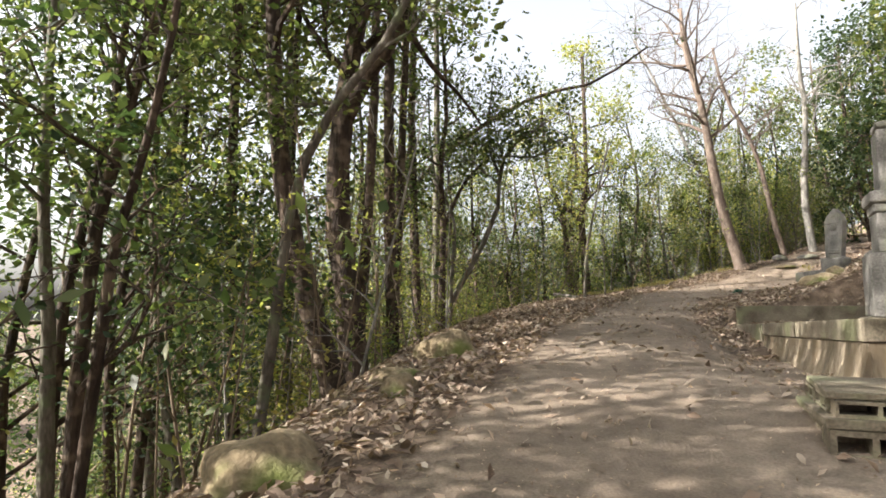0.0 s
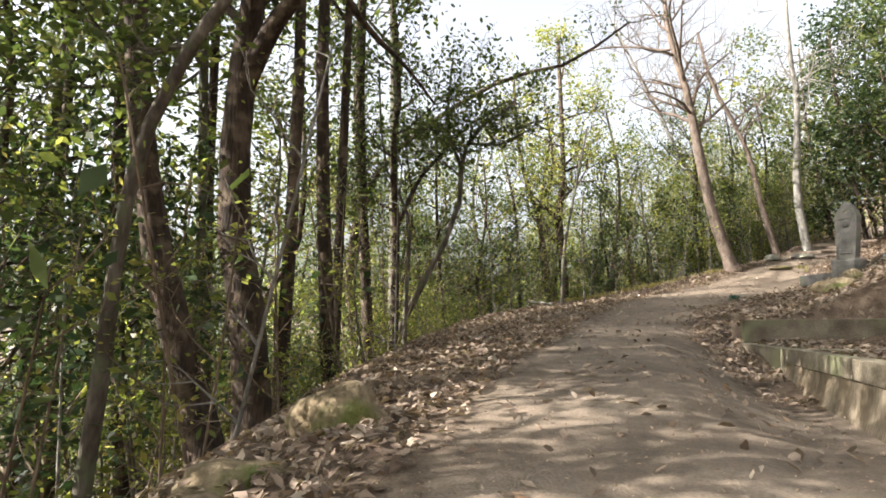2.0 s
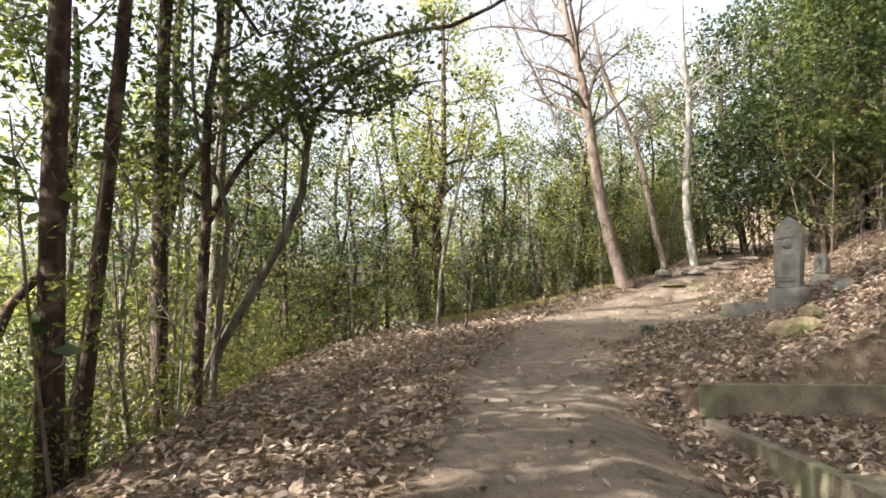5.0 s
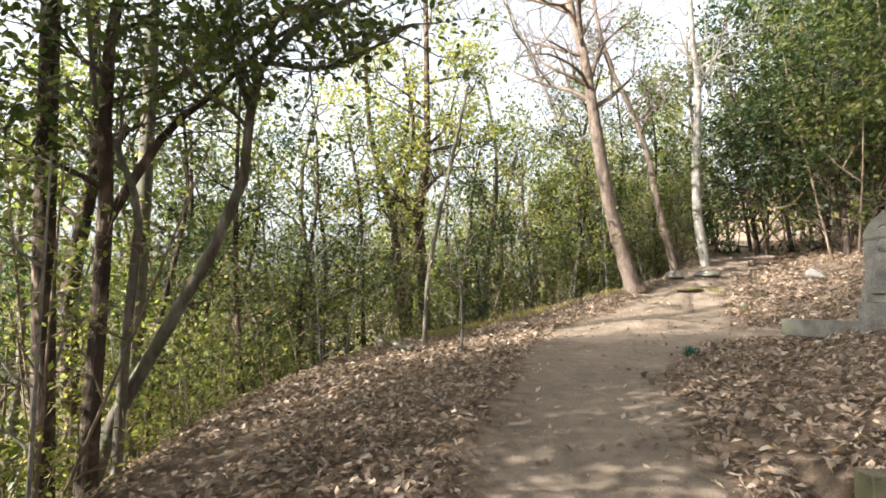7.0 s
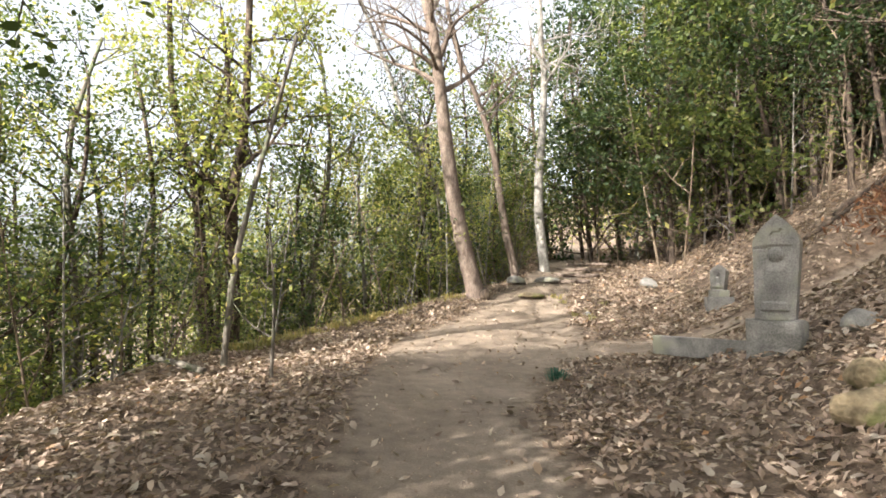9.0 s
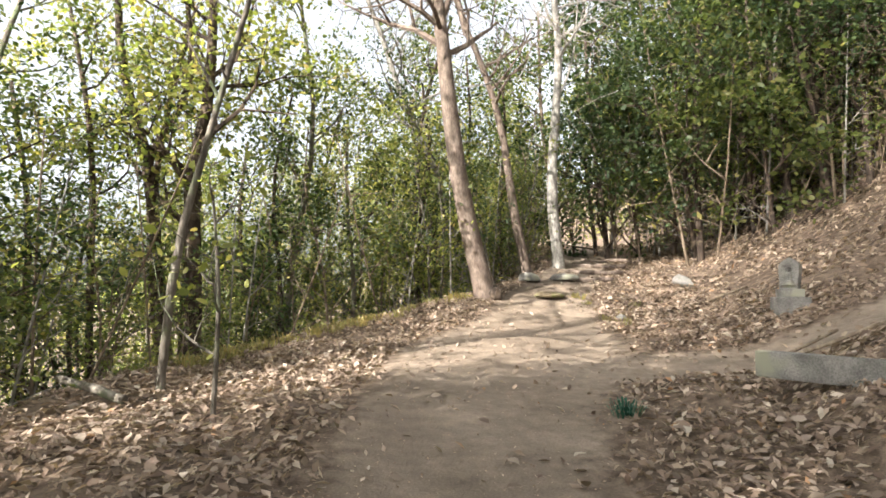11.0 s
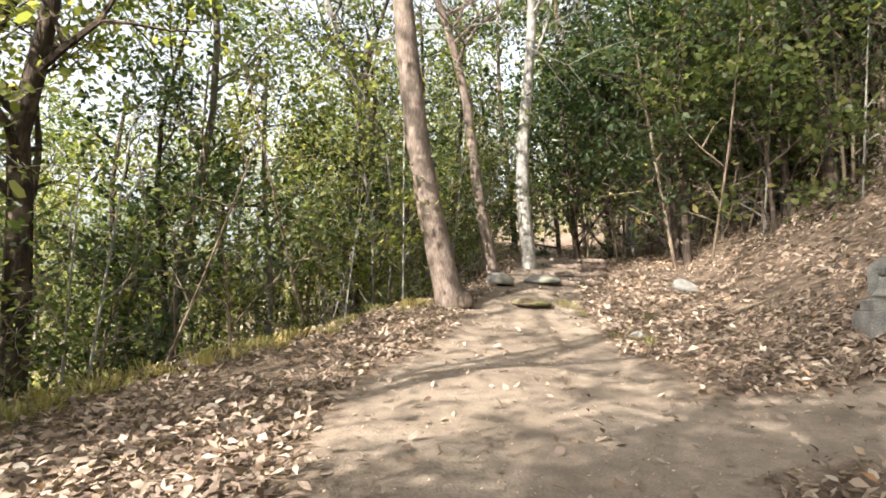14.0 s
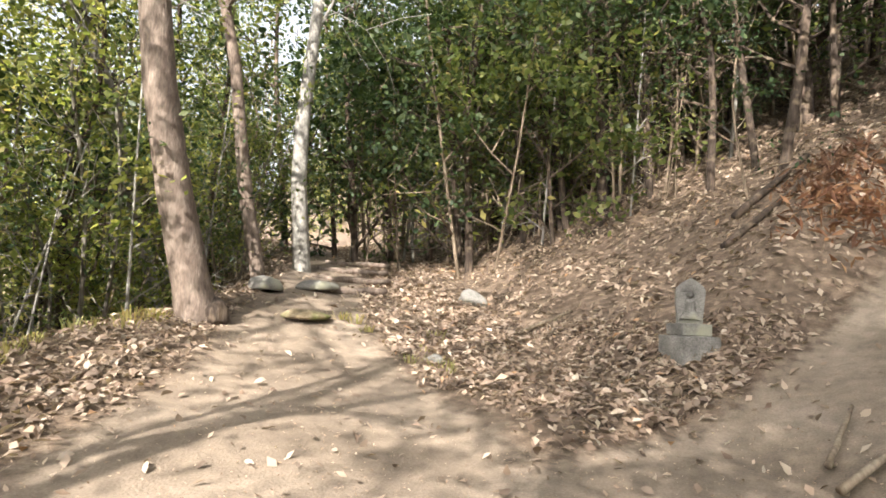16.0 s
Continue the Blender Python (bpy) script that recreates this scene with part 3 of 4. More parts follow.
hero("dark-barked tree with a curved leaning trunk", (-3.5, 7.6, -0.2), [(-3.96, 7.6, 1.11), (-4.33, 7.6, 2.19), (-4.61, 7.6, 3.64), (-4.76, 7.6, 5.24), (-4.8, 7.5, 8.5), (-4.6, 7.3, 12.5)], 0.2, M_bark_dark, 202, M_leaf, first=0.6, limbs_n=9, limb_len=2.4, per=14, leaf=0.1)
hero("slender grey stem leaning across the bank", (-4.07, 6.6, -0.5), [(-3.83, 6.6, 1.2), (-3.68, 6.6, 2.4), (-3.25, 6.6, 3.4), (-2.3, 6.6, 4.5), (-1.7, 6.7, 6.0)], 0.085, M_bark_grey, 203, M_leaf, first=0.62, limbs_n=6, limb_len=1.3, per=12, leaf=0.1, taper=0.45)
hero("slim mottled trunk below the bank", (-6.6, 6.0, -1.2), [(-6.79, 6.0, 0.94), (-7.07, 6.0, 2.73), (-7.1, 6.0, 5.39), (-7.0, 6.0, 9.5)], 0.11, M_bark_grey, 204, M_leaf, first=0.55, limbs_n=9, limb_len=2.2, per=14, leaf=0.1)
hero("thin dark crooked stem below the bank", (-5.25, 5.2, -0.9), [(-4.94, 5.2, 1.23), (-4.83, 5.2, 1.97), (-4.54, 5.2, 2.77), (-4.17, 5.2, 4.46), (-3.9, 5.2, 7)], 0.075, M_bark_dark, 205, M_leaf, first=0.45, limbs_n=8, limb_len=1.7, per=12, leaf=0.1)
hero("grey forked tree below the bank", (-7.8, 9.5, -2.2), [(-8.44, 9.5, 0.24), (-8.77, 9.5, 2.9), (-9.8, 9.5, 4.91), (-10.2, 9.5, 8)], 0.14, M_bark_grey, 206, M_leaf, first=0.45, limbs_n=9, limb_len=2.2, per=14, leaf=0.1)
hero("dark upright tree with one long reaching limb", (-7.45, 18.8, -0.9), [(-7.89, 18.8, 2.48), (-7.52, 18.8, 4.75), (-7.7, 18.8, 7.71), (-7.5, 18.8, 13)], 0.19, M_bark_dark, 207, M_leaf,
     [([(-7.5, 18.75, 4.7), (-6.41, 18.7, 6.01), (-4.75, 18.7, 7.09), (-3.0, 18.7, 7.83), (-1.31, 18.6, 8.0), (0.2, 18.7, 8.9)], 0.1, 0.03, 2)], first=0.5, limbs_n=8, limb_len=2.2, per=14, leaf=0.1)
hero("crooked slender tree bending over the bank", (-5.05, 15.4, 0.2), [(-4.9, 15.4, 1.0), (-4.16, 15.4, 2.32), (-3.51, 15.4, 3.57), (-3.39, 15.4, 4.6), (-3.1, 15.3, 5.3), (-2.2, 15.4, 5.9)], 0.095, M_bark_grey, 208, M_leaf,
     [([(-3.2, 15.3, 5.1), (-2.4, 15.2, 5.0), (-1.5, 15.1, 5.4)], 0.035, 0.012, 2), ([(-3.4, 15.4, 4.6), (-3.7, 15.4, 5.6), (-3.6, 15.5, 7.2)], 0.05, 0.02, 2)], first=0.62, limbs_n=6, limb_len=1.5, per=12, leaf=0.1, taper=0.4)
hero("dark crooked stem rising beside the bank", (-4.85, 15.0, 0.3), [(-4.82, 15.0, 1.84), (-4.79, 15.0, 3.43), (-4.87, 15.0, 4.98), (-4.7, 15.0, 6.5), (-4.9, 15.0, 9)], 0.12, M_bark_dark, 209, M_leaf,
     [([(-4.82, 15.1, 3.3), (-4.5, 15.6, 4.4), (-4.2, 16.2, 5.1), (-3.46, 16.2, 5.78), (-2.45, 16.2, 6.3)], 0.06, 0.02, 2)], first=0.5, limbs_n=8, limb_len=1.9, per=13, leaf=0.1)
hero("thin grey stem beside the crooked tree", (-4.75, 15.35, 0.4), [(-4.61, 15.2, 2.31), (-4.54, 15.2, 3.28), (-4.72, 15.2, 3.9), (-5.18, 15.2, 4.9), (-5.3, 15.2, 7)], 0.065, M_bark_grey, 210, M_leaf, first=0.6, limbs_n=6, limb_len=1.5, per=12, leaf=0.1)
hero("leaning dark tree down the slope", (-9.2, 15.4, -2.6), [(-8.64, 15.4, 1.31), (-7.73, 15.4, 2.57), (-7.4, 15.4, 3.72), (-7.37, 15.4, 5.84), (-7.5, 15.4, 7)], 0.12, M_bark_dark, 211, M_leaf, first=0.55, limbs_n=8, limb_len=2.0, per=14, leaf=0.1)
hero("dark many-stemmed evergreen on the edge of the bank", (-2.45, 25.6, 0.4), [(-2.5, 25.6, 3.0), (-2.65, 25.6, 4.7), (-2.45, 25.6, 6.2), (-2.4, 25.6, 7.6), (-2.5, 25.7, 12.0)], 0.2, M_bark_dark, 212, M_leaf_light_sunlit,
     [([(-2.7, 25.6, 0.0), (-3.15, 25.6, 3.1), (-3.4, 25.6, 5.0), (-3.8, 25.6, 6.3), (-4.1, 25.6, 7.8), (-4.25, 25.6, 10.6)], 0.15, 0.05, 3), ([(-2.8, 25.9, 0.0), (-3.4, 26.1, 3.5), (-3.3, 26.3, 6.3), (-2.9, 26.5, 8.7)], 0.1, 0.04, 3),
      ([(-3.4, 25.6, 5.2), (-2.8, 25.7, 6.9), (-3.1, 25.8, 9.5)], 0.08, 0.04, 3)], first=0.36, limbs_n=15, limb_len=2.4, per=20, leaf=0.115)
hero("pale dead leaning stem on the bank", (-1.97, 20.8, 1.6), [(-1.89, 20.8, 3.0), (-1.72, 20.8, 3.95), (-1.57, 20.8, 4.65), (-1.37, 20.8, 5.55), (-1.1, 20.8, 6.8)], 0.055, M_bark_grey, 213, None, [([(-1.5, 20.8, 4.9), (-1.9, 20.8, 5.6)], 0.025, 0.01, 0)], first=0.7, limbs_n=3, limb_len=0.7, depth=1, taper=0.55)
hero("thin green-grey sapling on the leafy bank", (-1.15, 18.9, 1.55), [(-1.15, 18.9, 2.4), (-1.18, 18.9, 2.9), (-1.25, 18.9, 3.5)], 0.032, M_bark_grey, 214, M_leaf_light_sunlit, first=0.4, limbs_n=6, limb_len=0.7, depth=1, per=4, leaf=0.09, flare=1.1, sides=6)
hero("tall tan-barked leaning tree at the bend", (3.25, 25.74, 2.76), [(2.87, 25.74, 4.07), (2.52, 25.74, 5.83), (2.25, 25.74, 7.82), (2.00, 25.74, 9.57), (1.54, 25.74, 11.39), (1.42, 25.74, 13.30)], 0.257, M_bark_tan, 215, None,
     [([(2.17, 25.74, 8.40), (1.75, 25.07, 8.74), (0.92, 24.74, 9.07), (0.09, 24.49, 8.90)], 0.06, 0.015, 1), ([(2.17, 25.74, 8.65), (2.58, 25.66, 9.73), (3.58, 25.74, 10.56)], 0.07, 0.02, 2),
      ([(2.00, 25.74, 9.57), (1.75, 24.91, 10.64), (1.50, 24.08, 11.72), (1.92, 23.25, 12.89)], 0.07, 0.03, 1), ([(1.75, 25.74, 10.64), (0.67, 25.99, 11.23), (-0.90, 26.07, 11.47), (-2.07, 25.74, 11.06)], 0.06, 0.015, 2)],
     first=0.55, limbs_n=15, limb_len=3.0, flare=1.45, taper=0.3, sides=12)
hero("brown-barked tree leaning back beside the bend", (5.15, 28.35, 3.29), [(4.72, 28.35, 5.16), (4.44, 28.35, 6.97), (3.97, 28.35, 8.54), (3.18, 28.35, 10.38), (2.75, 28.35, 12.57)], 0.140, M_bark_tan, 216, None, first=0.55, limbs_n=10, limb_len=2.2, taper=0.4)
hero("tall pale grey tree beside the log steps", (6.26, 28.96, 3.82), [(6.05, 28.96, 5.77), (6.16, 28.96, 7.84), (6.25, 28.96, 9.80), (6.11, 28.96, 11.35), (6.07, 28.96, 14.32)], 0.175, M_bark_pale, 217, None,
     [([(6.16, 28.96, 8.20), (6.59, 28.79, 9.51), (6.68, 28.61, 11.26)], 0.04, 0.012, 1)], first=0.6, limbs_n=8, limb_len=2.2, taper=0.4, flare=1.5)
hero("bare pale leaning tree behind the bend", (3.97, 29.40, 2.60), [(3.10, 28.96, 4.87), (2.56, 28.35, 6.20), (1.87, 28.35, 7.47), (1.16, 28.35, 9.40), (0.28, 28.35, 11.52), (-0.49, 28.35, 13.45)], 0.123, M_bark_pale, 218, None, first=0.45, limbs_n=15, limb_len=3.0, taper=0.35)
hero("stout dark trunk on the hillside", (14.73, 25.87, 6.42), [(14.37, 25.82, 8.74), (13.84, 25.82, 10.96), (13.48, 25.91, 14.52)], 0.267, M_bark_dark, 219, M_leaf_dark_shaded, first=0.4, limbs_n=11, limb_len=3.0, per=14, leaf=0.14)
hero("dark clustered trunk on the hillside", (12.95, 26.80, 6.51), [(12.68, 26.80, 8.74), (12.23, 26.80, 10.96), (12.23, 26.89, 13.63)], 0.178, M_bark_dark, 220, M_leaf_dark_shaded,
     [([(13.03, 26.89, 6.42), (13.39, 26.98, 8.29), (13.57, 27.07, 10.96)], 0.14, 0.07, 1), ([(12.86, 26.71, 6.42), (12.32, 26.54, 7.94), (11.70, 26.54, 10.07)], 0.1, 0.05, 1)], first=0.35, limbs_n=11, limb_len=3.0, per=16, leaf=0.14)
hero("very dark straight trunk on the hillside", (15.62, 23.33, 6.69), [(15.70, 23.33, 9.18), (15.62, 23.33, 11.85), (15.79, 23.33, 15.41)], 0.294, M_bark_dark, 221, M_leaf_dark_shaded, first=0.4, limbs_n=11, limb_len=3.0, per=14, leaf=0.14, flare=1.15)
hero("dark forked stem on the hillside", (14.73, 22.44, 6.33), [(14.90, 22.44, 7.94), (15.26, 22.44, 9.72), (15.88, 22.44, 11.85)], 0.107, M_bark_dark, 222, M_leaf_dark_shaded,
     [([(14.73, 22.44, 6.16), (14.46, 22.35, 8.29), (14.64, 22.35, 11.41)], 0.1, 0.05, 0), ([(14.99, 22.44, 8.29), (14.73, 22.44, 9.63), (14.55, 22.44, 11.85)], 0.07, 0.03, 1)], first=0.5, limbs_n=7, limb_len=2.2, per=12, leaf=0.13)
for n, (x, y, k) in enumerate(((12.3, 28.7, 0.13), (11.0, 29.7, 0.12), (13.1, 29.5, 0.13), (14.6, 32, 0.14), (10.2, 31.5, 0.1), (9.4, 33, 0.09), (11.8, 27.4, 0.07), (8.9, 31.2, 0.11), (8.4, 34, 0.12))):
    z = gz(x, y)
    hero("slim dark hillside tree with dense leaves", (x, y, z), [(x - 0.3, y, z + 2.5), (x - 0.7, y - 0.1, z + 5), (x - 0.8, y, z + 9)], k, M_bark_dark, 240 + n, M_leaf_dark_shaded if n % 2 else M_leaf, first=0.25, limbs_n=13, limb_len=2.5, per=20, leaf=0.15, fine=False, group="trees of the hillside")

# ---- stones along the way ----
def blob(name, size, seed, mat, parent=None, rough=0.16, sub=3):
    bm = bmesh.new()
    bmesh.ops.create_icosphere(bm, subdivisions=sub, radius=1.0)
    for v in bm.verts:
        n = noise.noise(v.co * 1.1 + Vector((seed, 0, 0))) * rough * 2 + noise.noise(v.co * 3.0 + Vector((0, seed, 0))) * rough * 0.6
        v.co = Vector((v.co.x * size[0], v.co.y * size[1], max(v.co.z, -0.45) * size[2])) * (1 + n)
    return smooth(part(name, bm, mat, parent))


def rock(label, x, y, size, seed, mat=None, turn=0, sink=0.25, name="rock"):
    ob = blob(name, size, seed, mat or M_rock)
    ob.matrix_basis = pose(x, y, gz(x, y) + size[2] * (0.45 - sink), 0, 0, turn)
    return tagged(ob, label, "rock")


rock("large smooth tan boulder on the edge of the bank", -1.52, 3.3, (0.36, 0.3, 0.27), 3, M_rock, 20, 0.6)
rock("small tan rock among dry leaves", -1.5, 4.95, (0.17, 0.15, 0.17), 5, M_rock, 0, 0.55)
rock("mossy yellowish rock on the bank", -1.62, 6.5, (0.34, 0.24, 0.24), 7, M_rock, 30, 0.15)
rock("flat buried rock on the bank", -1.75, 5.5, (0.3, 0.24, 0.1), 9, M_rock, 60)
rock("yellowish rock in the leaf litter", 3.55, 15.0, (0.36, 0.22, 0.2), 11, M_rock, -20, 0.4)
rock("pale rock beside the stone tablet", 3.95, 15.45, (0.22, 0.18, 0.17), 13, M_rock, 10)
rock("dark low stone beside the stone tablet", 4.95, 16.5, (0.22, 0.18, 0.15), 15, M_stone, 40, 0.4)
rock("grey stone by the log steps", 4.75, 27.3, (0.26, 0.25, 0.14), 17, M_stone, 10)
rock("flat grey stone on the path", 4.75, 25.9, (0.36, 0.3, 0.09), 19, M_rock, 25, 0.42)
rock("small stone on the path edge", 5.35, 23.9, (0.11, 0.1, 0.09), 21, M_stone)
rock("half-buried stone on the hillside", 8.3, 26.4, (0.26, 0.25, 0.2), 23, M_stone, 50)
rock("dark burl at the foot of the tan tree", 3.37, 25.58, (0.15, 0.13, 0.2), 25, M_bark_dark, 0, 0.1, "burl")


def block(name, lx, ly, lz, mat, parent=None, bevel=0.015, wear=0.006, seed=0, label=""):
    """A worn block standing on its base, from z 0 to lz."""
    bm = bmesh.new()
    bmesh.ops.create_cube(bm, size=1.0)
    for v in bm.verts:
        v.co = Vector((v.co.x * lx, v.co.y * ly, (v.co.z + 0.5) * lz))
    bmesh.ops.subdivide_edges(bm, edges=bm.edges[:], cuts=3, use_grid_fill=True)
    sharp = [e for e in bm.edges if len(e.link_faces) == 2 and e.calc_face_angle(0) > 0.5]
    bmesh.ops.bevel(bm, geom=sharp, offset=bevel, segments=2, affect="EDGES", profile=0.6)
    for v in bm.verts:
        v.co += Vector([noise.noise(v.co * 5 + Vector((seed + 9 * k, 0, 0))) * wear for k in range(3)])
    return part(name, bm, mat, parent, label)


def carved_slab(name, label, category, x, y, z, turn, W, Ht, Th, deep, seat):
    """An upright pointed slab with a small worn figure in relief, in one piece. seat: how far the lap spreads."""
    bm = bmesh.new()
    n, m = 30, 52
    k = Ht / 1.27
    grid = []
    for j in range(m + 1):
        v = j / m
        zz = v * Ht
        half = W / 2 * (0.86 + 0.16 * min(v / 0.72, 1))
        if v > 0.72:
            u = (v - 0.72) / 0.28
            half *= max(1 - u ** 1.7, 0.0) * 0.94 + 0.06 * (1 - u) + 0.015
        row = []
        for i in range(n + 1):
            xx = (i / n * 2 - 1) * half
            px, pz = xx / k, zz / k
            d = 0.0
            if 0.2 < pz < 0.9:
                d += 0.018 * math.exp(-((px / 0.17) ** 4))
            head = 0.0075 - (px**2 + (pz - 0.78) ** 2)
            if head > 0:
                d -= math.sqrt(head) * 0.6 * deep
            body = 1 - (px / (0.1 + 0.1 * max(0.66 - pz, 0) + seat * max(0, 0.36 - pz))) ** 2
            if 0.1 < pz < 0.69 and body > 0:
                d -= 0.045 * deep * math.sqrt(body) * min(1, (0.7 - pz) * 9) * (1 + 1.2 * seat * (pz < 0.34))
            if abs(pz - 0.86) < 0.016 and -0.25 < px < -0.09:
                d += 0.015
            if abs(pz - 1.05 - 0.3 * px) < 0.014 and abs(px) < 0.07:
                d += 0.015
            d = d * k - Th / 2 + noise.noise((xx * 9, zz * 9, 2)) * 0.008 + noise.noise((xx * 30, zz * 30, 5)) * 0.002
            row.append(bm.verts.new((xx + noise.noise((zz * 6, 1, i > n / 2)) * 0.006, d, zz)))
        grid.append(row)
    back = [[bm.verts.new((r[i].co.x, Th / 2, r[i].co.z)) for i in (0, n)] for r in grid]
    for j in range(m):
        for i in range(n):
            bm.faces.new((grid[j][i], grid[j][i + 1], grid[j + 1][i + 1], grid[j + 1][i]))
        bm.faces.new((grid[j][n], back[j][1], back[j + 1][1], grid[j + 1][n]))
        bm.faces.new((back[j][0], grid[j][0], grid[j + 1][0], back[j + 1][0]))
        bm.faces.new((back[j][1], back[j][0], back[j + 1][0], back[j + 1][1]))
    bm.faces.new([*grid[m], back[m][1], back[m][0]])
    bm.faces.new([*reversed(grid[0]), back[0][0], back[0][1]])
    ob = part(name, bm, M_stone)
    ob.matrix_basis = pose(x, y, z, -2, 2, turn)
    return tagged(ob, label, category)


TX, TY = 4.27, 16.9
TZ = 2.44
ped = block("pedestal", 0.56, 0.36, 0.62, M_stone, None, 0.05, 0.04, 4)
ped.matrix_basis = pose(TX, TY, TZ - 0.62, 0, 0, -58)
tagged(ped, "rough grey stone pedestal sunk in leaf litter", "pedestal")
carved_slab("statue", "weathered grey pointed stone tablet carved with a small figure", "statue", TX, TY, TZ - 0.006, -52, 0.46, 1.16, 0.14, 1.0, 0.0)
bar = block("kerb_stone", 1.55, 0.16, 0.24, M_stone, None, 0.012, 0.008, 8)
bar.matrix_basis = pose(4.02, 17.75, gz(4.02, 17.75) - 0.02, 0, 0, 108)
tagged(bar, "long grey kerb stone lying beside the pedestal", "kerb stone")


SX, SY = 7.1, 21.75
SZ = gz(SX, SY) - 0.08
base = block("pedestal", 0.5, 0.42, 0.38, M_stone, None, 0.02, 0.012, 14)
base.matrix_basis = pose(SX, SY, SZ - 0.14, 0, 0, -26)
tagged(base, "rough block pedestal of the small statue", "pedestal")
plinth = block("plinth", 0.36, 0.32, 0.13, M_stone, None, 0.015, 0.006, 16)
plinth.matrix_basis = pose(SX, SY, SZ + 0.243, 0, 0, -30)
tagged(plinth, "low grey stone plinth under the seated figure", "plinth")
carved_slab("statue", "small weathered grey seated figure carved against a rounded slab", "statue", SX, SY, SZ + 0.37, -58, 0.3, 0.5, 0.16, 1.9, 0.5)

# ---- concrete kerbs of the small terrace ----
def kerb(label, a, b, width, height, top_a, top_b, seed):
    """A kerb stone from a to b, whose top runs from top_a to top_b."""
    d = Vector((b[0] - a[0], b[1] - a[1], top_b - top_a))
    ob = block("kerb_stone", d.length, width, height, M_concrete, None, 0.012, 0.01, seed)
    tilt = -math.degrees(math.asin(d.z / d.length))
    ob.matrix_basis = pose((a[0] + b[0]) / 2, (a[1] + b[1]) / 2, (top_a + top_b) / 2 - height, 0, tilt, math.degrees(math.atan2(d.y, d.x)))
    return tagged(ob, label, "kerb stone", "kerbs of the terrace")


kerb("weathered concrete kerb stone along the path edge", (1.95, 10.78), (1.94, 8.24), 0.17, 0.17, 0.99, 1.06, 31)
kerb("weathered concrete kerb stone along the path edge", (1.94, 8.21), (1.95, 5.66), 0.17, 0.17, 1.06, 1.125, 32)
kerb("low concrete kerb across the terrace", (2.04, 10.72), (4.6, 10.86), 0.12, 0.2, 0.985, 0.985, 33)
kerb("mossy concrete kerb stone at the end of the terrace", (2.04, 5.75), (4.4, 5.85), 0.17, 0.17, 1.125, 1.13, 36)
kerb("stout stained concrete kerb holding back leaf litter", (1.78, 13.24), (4.5, 13.42), 0.2, 0.55, 1.28, 1.29, 34)
kerb("flush pale concrete edging half buried in the path", (1.8, 13.1), (1.91, 10.82), 0.12, 0.3, 0.93, 0.985, 35)


def rendered_wall(label, a, b, top_a, top_b, foot, batter, thick, seed):
    """A rendered wall whose outer face leans in towards its top, from a to b with its outer side to the right of that way."""
    A, B = Vector((*a, 0)), Vector((*b, 0))
    way = (B - A).normalized()
    out = Vector((way.y, -way.x, 0))
    n, m = 26, 7
    bm = bmesh.new()
    rows = []
    for i in range(n + 1):
        u = i / n
        p, top = A.lerp(B, u), top_a + (top_b - top_a) * u
        low = foot + 0.3 * (top - top_a)
        row = [bm.verts.new((*(p - out * thick).xy, low)), bm.verts.new((*(p - out * thick).xy, top))]
        for k in range(m + 1):
            v = k / m
            q = p + out * (batter * v**1.5 + noise.noise((u * 9 + seed, v * 2, 1)) * 0.018 * v)
            row.append(bm.verts.new((*q.xy, top + (low - top) * v)))
        rows.append(row)
    w = len(rows[0])
    for i in range(n):
        for k in range(w):
            bm.faces.new((rows[i][k], rows[i][(k + 1) % w], rows[i + 1][(k + 1) % w], rows[i + 1][k]))
    bm.faces.new(rows[0][::-1])
    bm.faces.new(rows[n])
    bmesh.ops.recalc_face_normals(bm, faces=bm.faces[:])
    return tagged(part("retaining_wall", bm, M_render), label, "retaining wall")


M_render = mottled("stained_render", (0.13, 0.105, 0.075), (0.215, 0.175, 0.125), (0.3, 0.25, 0.185), 5, 45, 0.95, (1, 1, 0.18), 0.5, 0.012, (0.17, 0.13, 0.085))
rendered_wall("streaked tan rendered wall under the kerb stones", (1.885, 5.68), (1.885, 10.76), 0.945, 0.812, 0.3, -0.2, -0.17, 3)
rendered_wall("streaked tan rendered wall closing the end of the terrace", (1.9, 5.68), (4.4, 5.78), 0.945, 0.945, 0.3, 0.12, 0.14, 8)

# the stone post and the stacked blocks below the terrace
LX, LY = 2.3, 6.22
lantern = thing("stone_post", "tall pale grey square stone post in stepped blocks on the terrace", "stone post", (LX, LY, gz(LX, LY) - 0.03), -8)


def raised(name, lx, ly, lz, z, mat, parent, seed, bevel=0.015):
    ob = block(name, lx, ly, lz, mat, parent, bevel, 0.006, seed)
    ob.location = (0, 0, z)
    return ob


raised("foot_block", 0.6, 0.56, 0.24, 0, M_concrete, lantern, 41)
raised("lower_block", 0.5, 0.5, 0.5, 0.242, M_stone, lantern, 42)
raised("middle_block", 0.37, 0.37, 0.32, 0.744, M_stone, lantern, 47)
raised("shelf", 0.4, 0.4, 0.07, 1.066, M_stone, lantern, 43, 0.02)
raised("upper_shelf", 0.46, 0.46, 0.1, 1.138, M_stone, lantern, 44, 0.035)
raised("shaft", 0.29, 0.29, 0.5, 1.24, M_stone, lantern, 45)
raised("cap", 0.3, 0.3, 0.07, 1.742, M_stone, lantern, 46, 0.045)


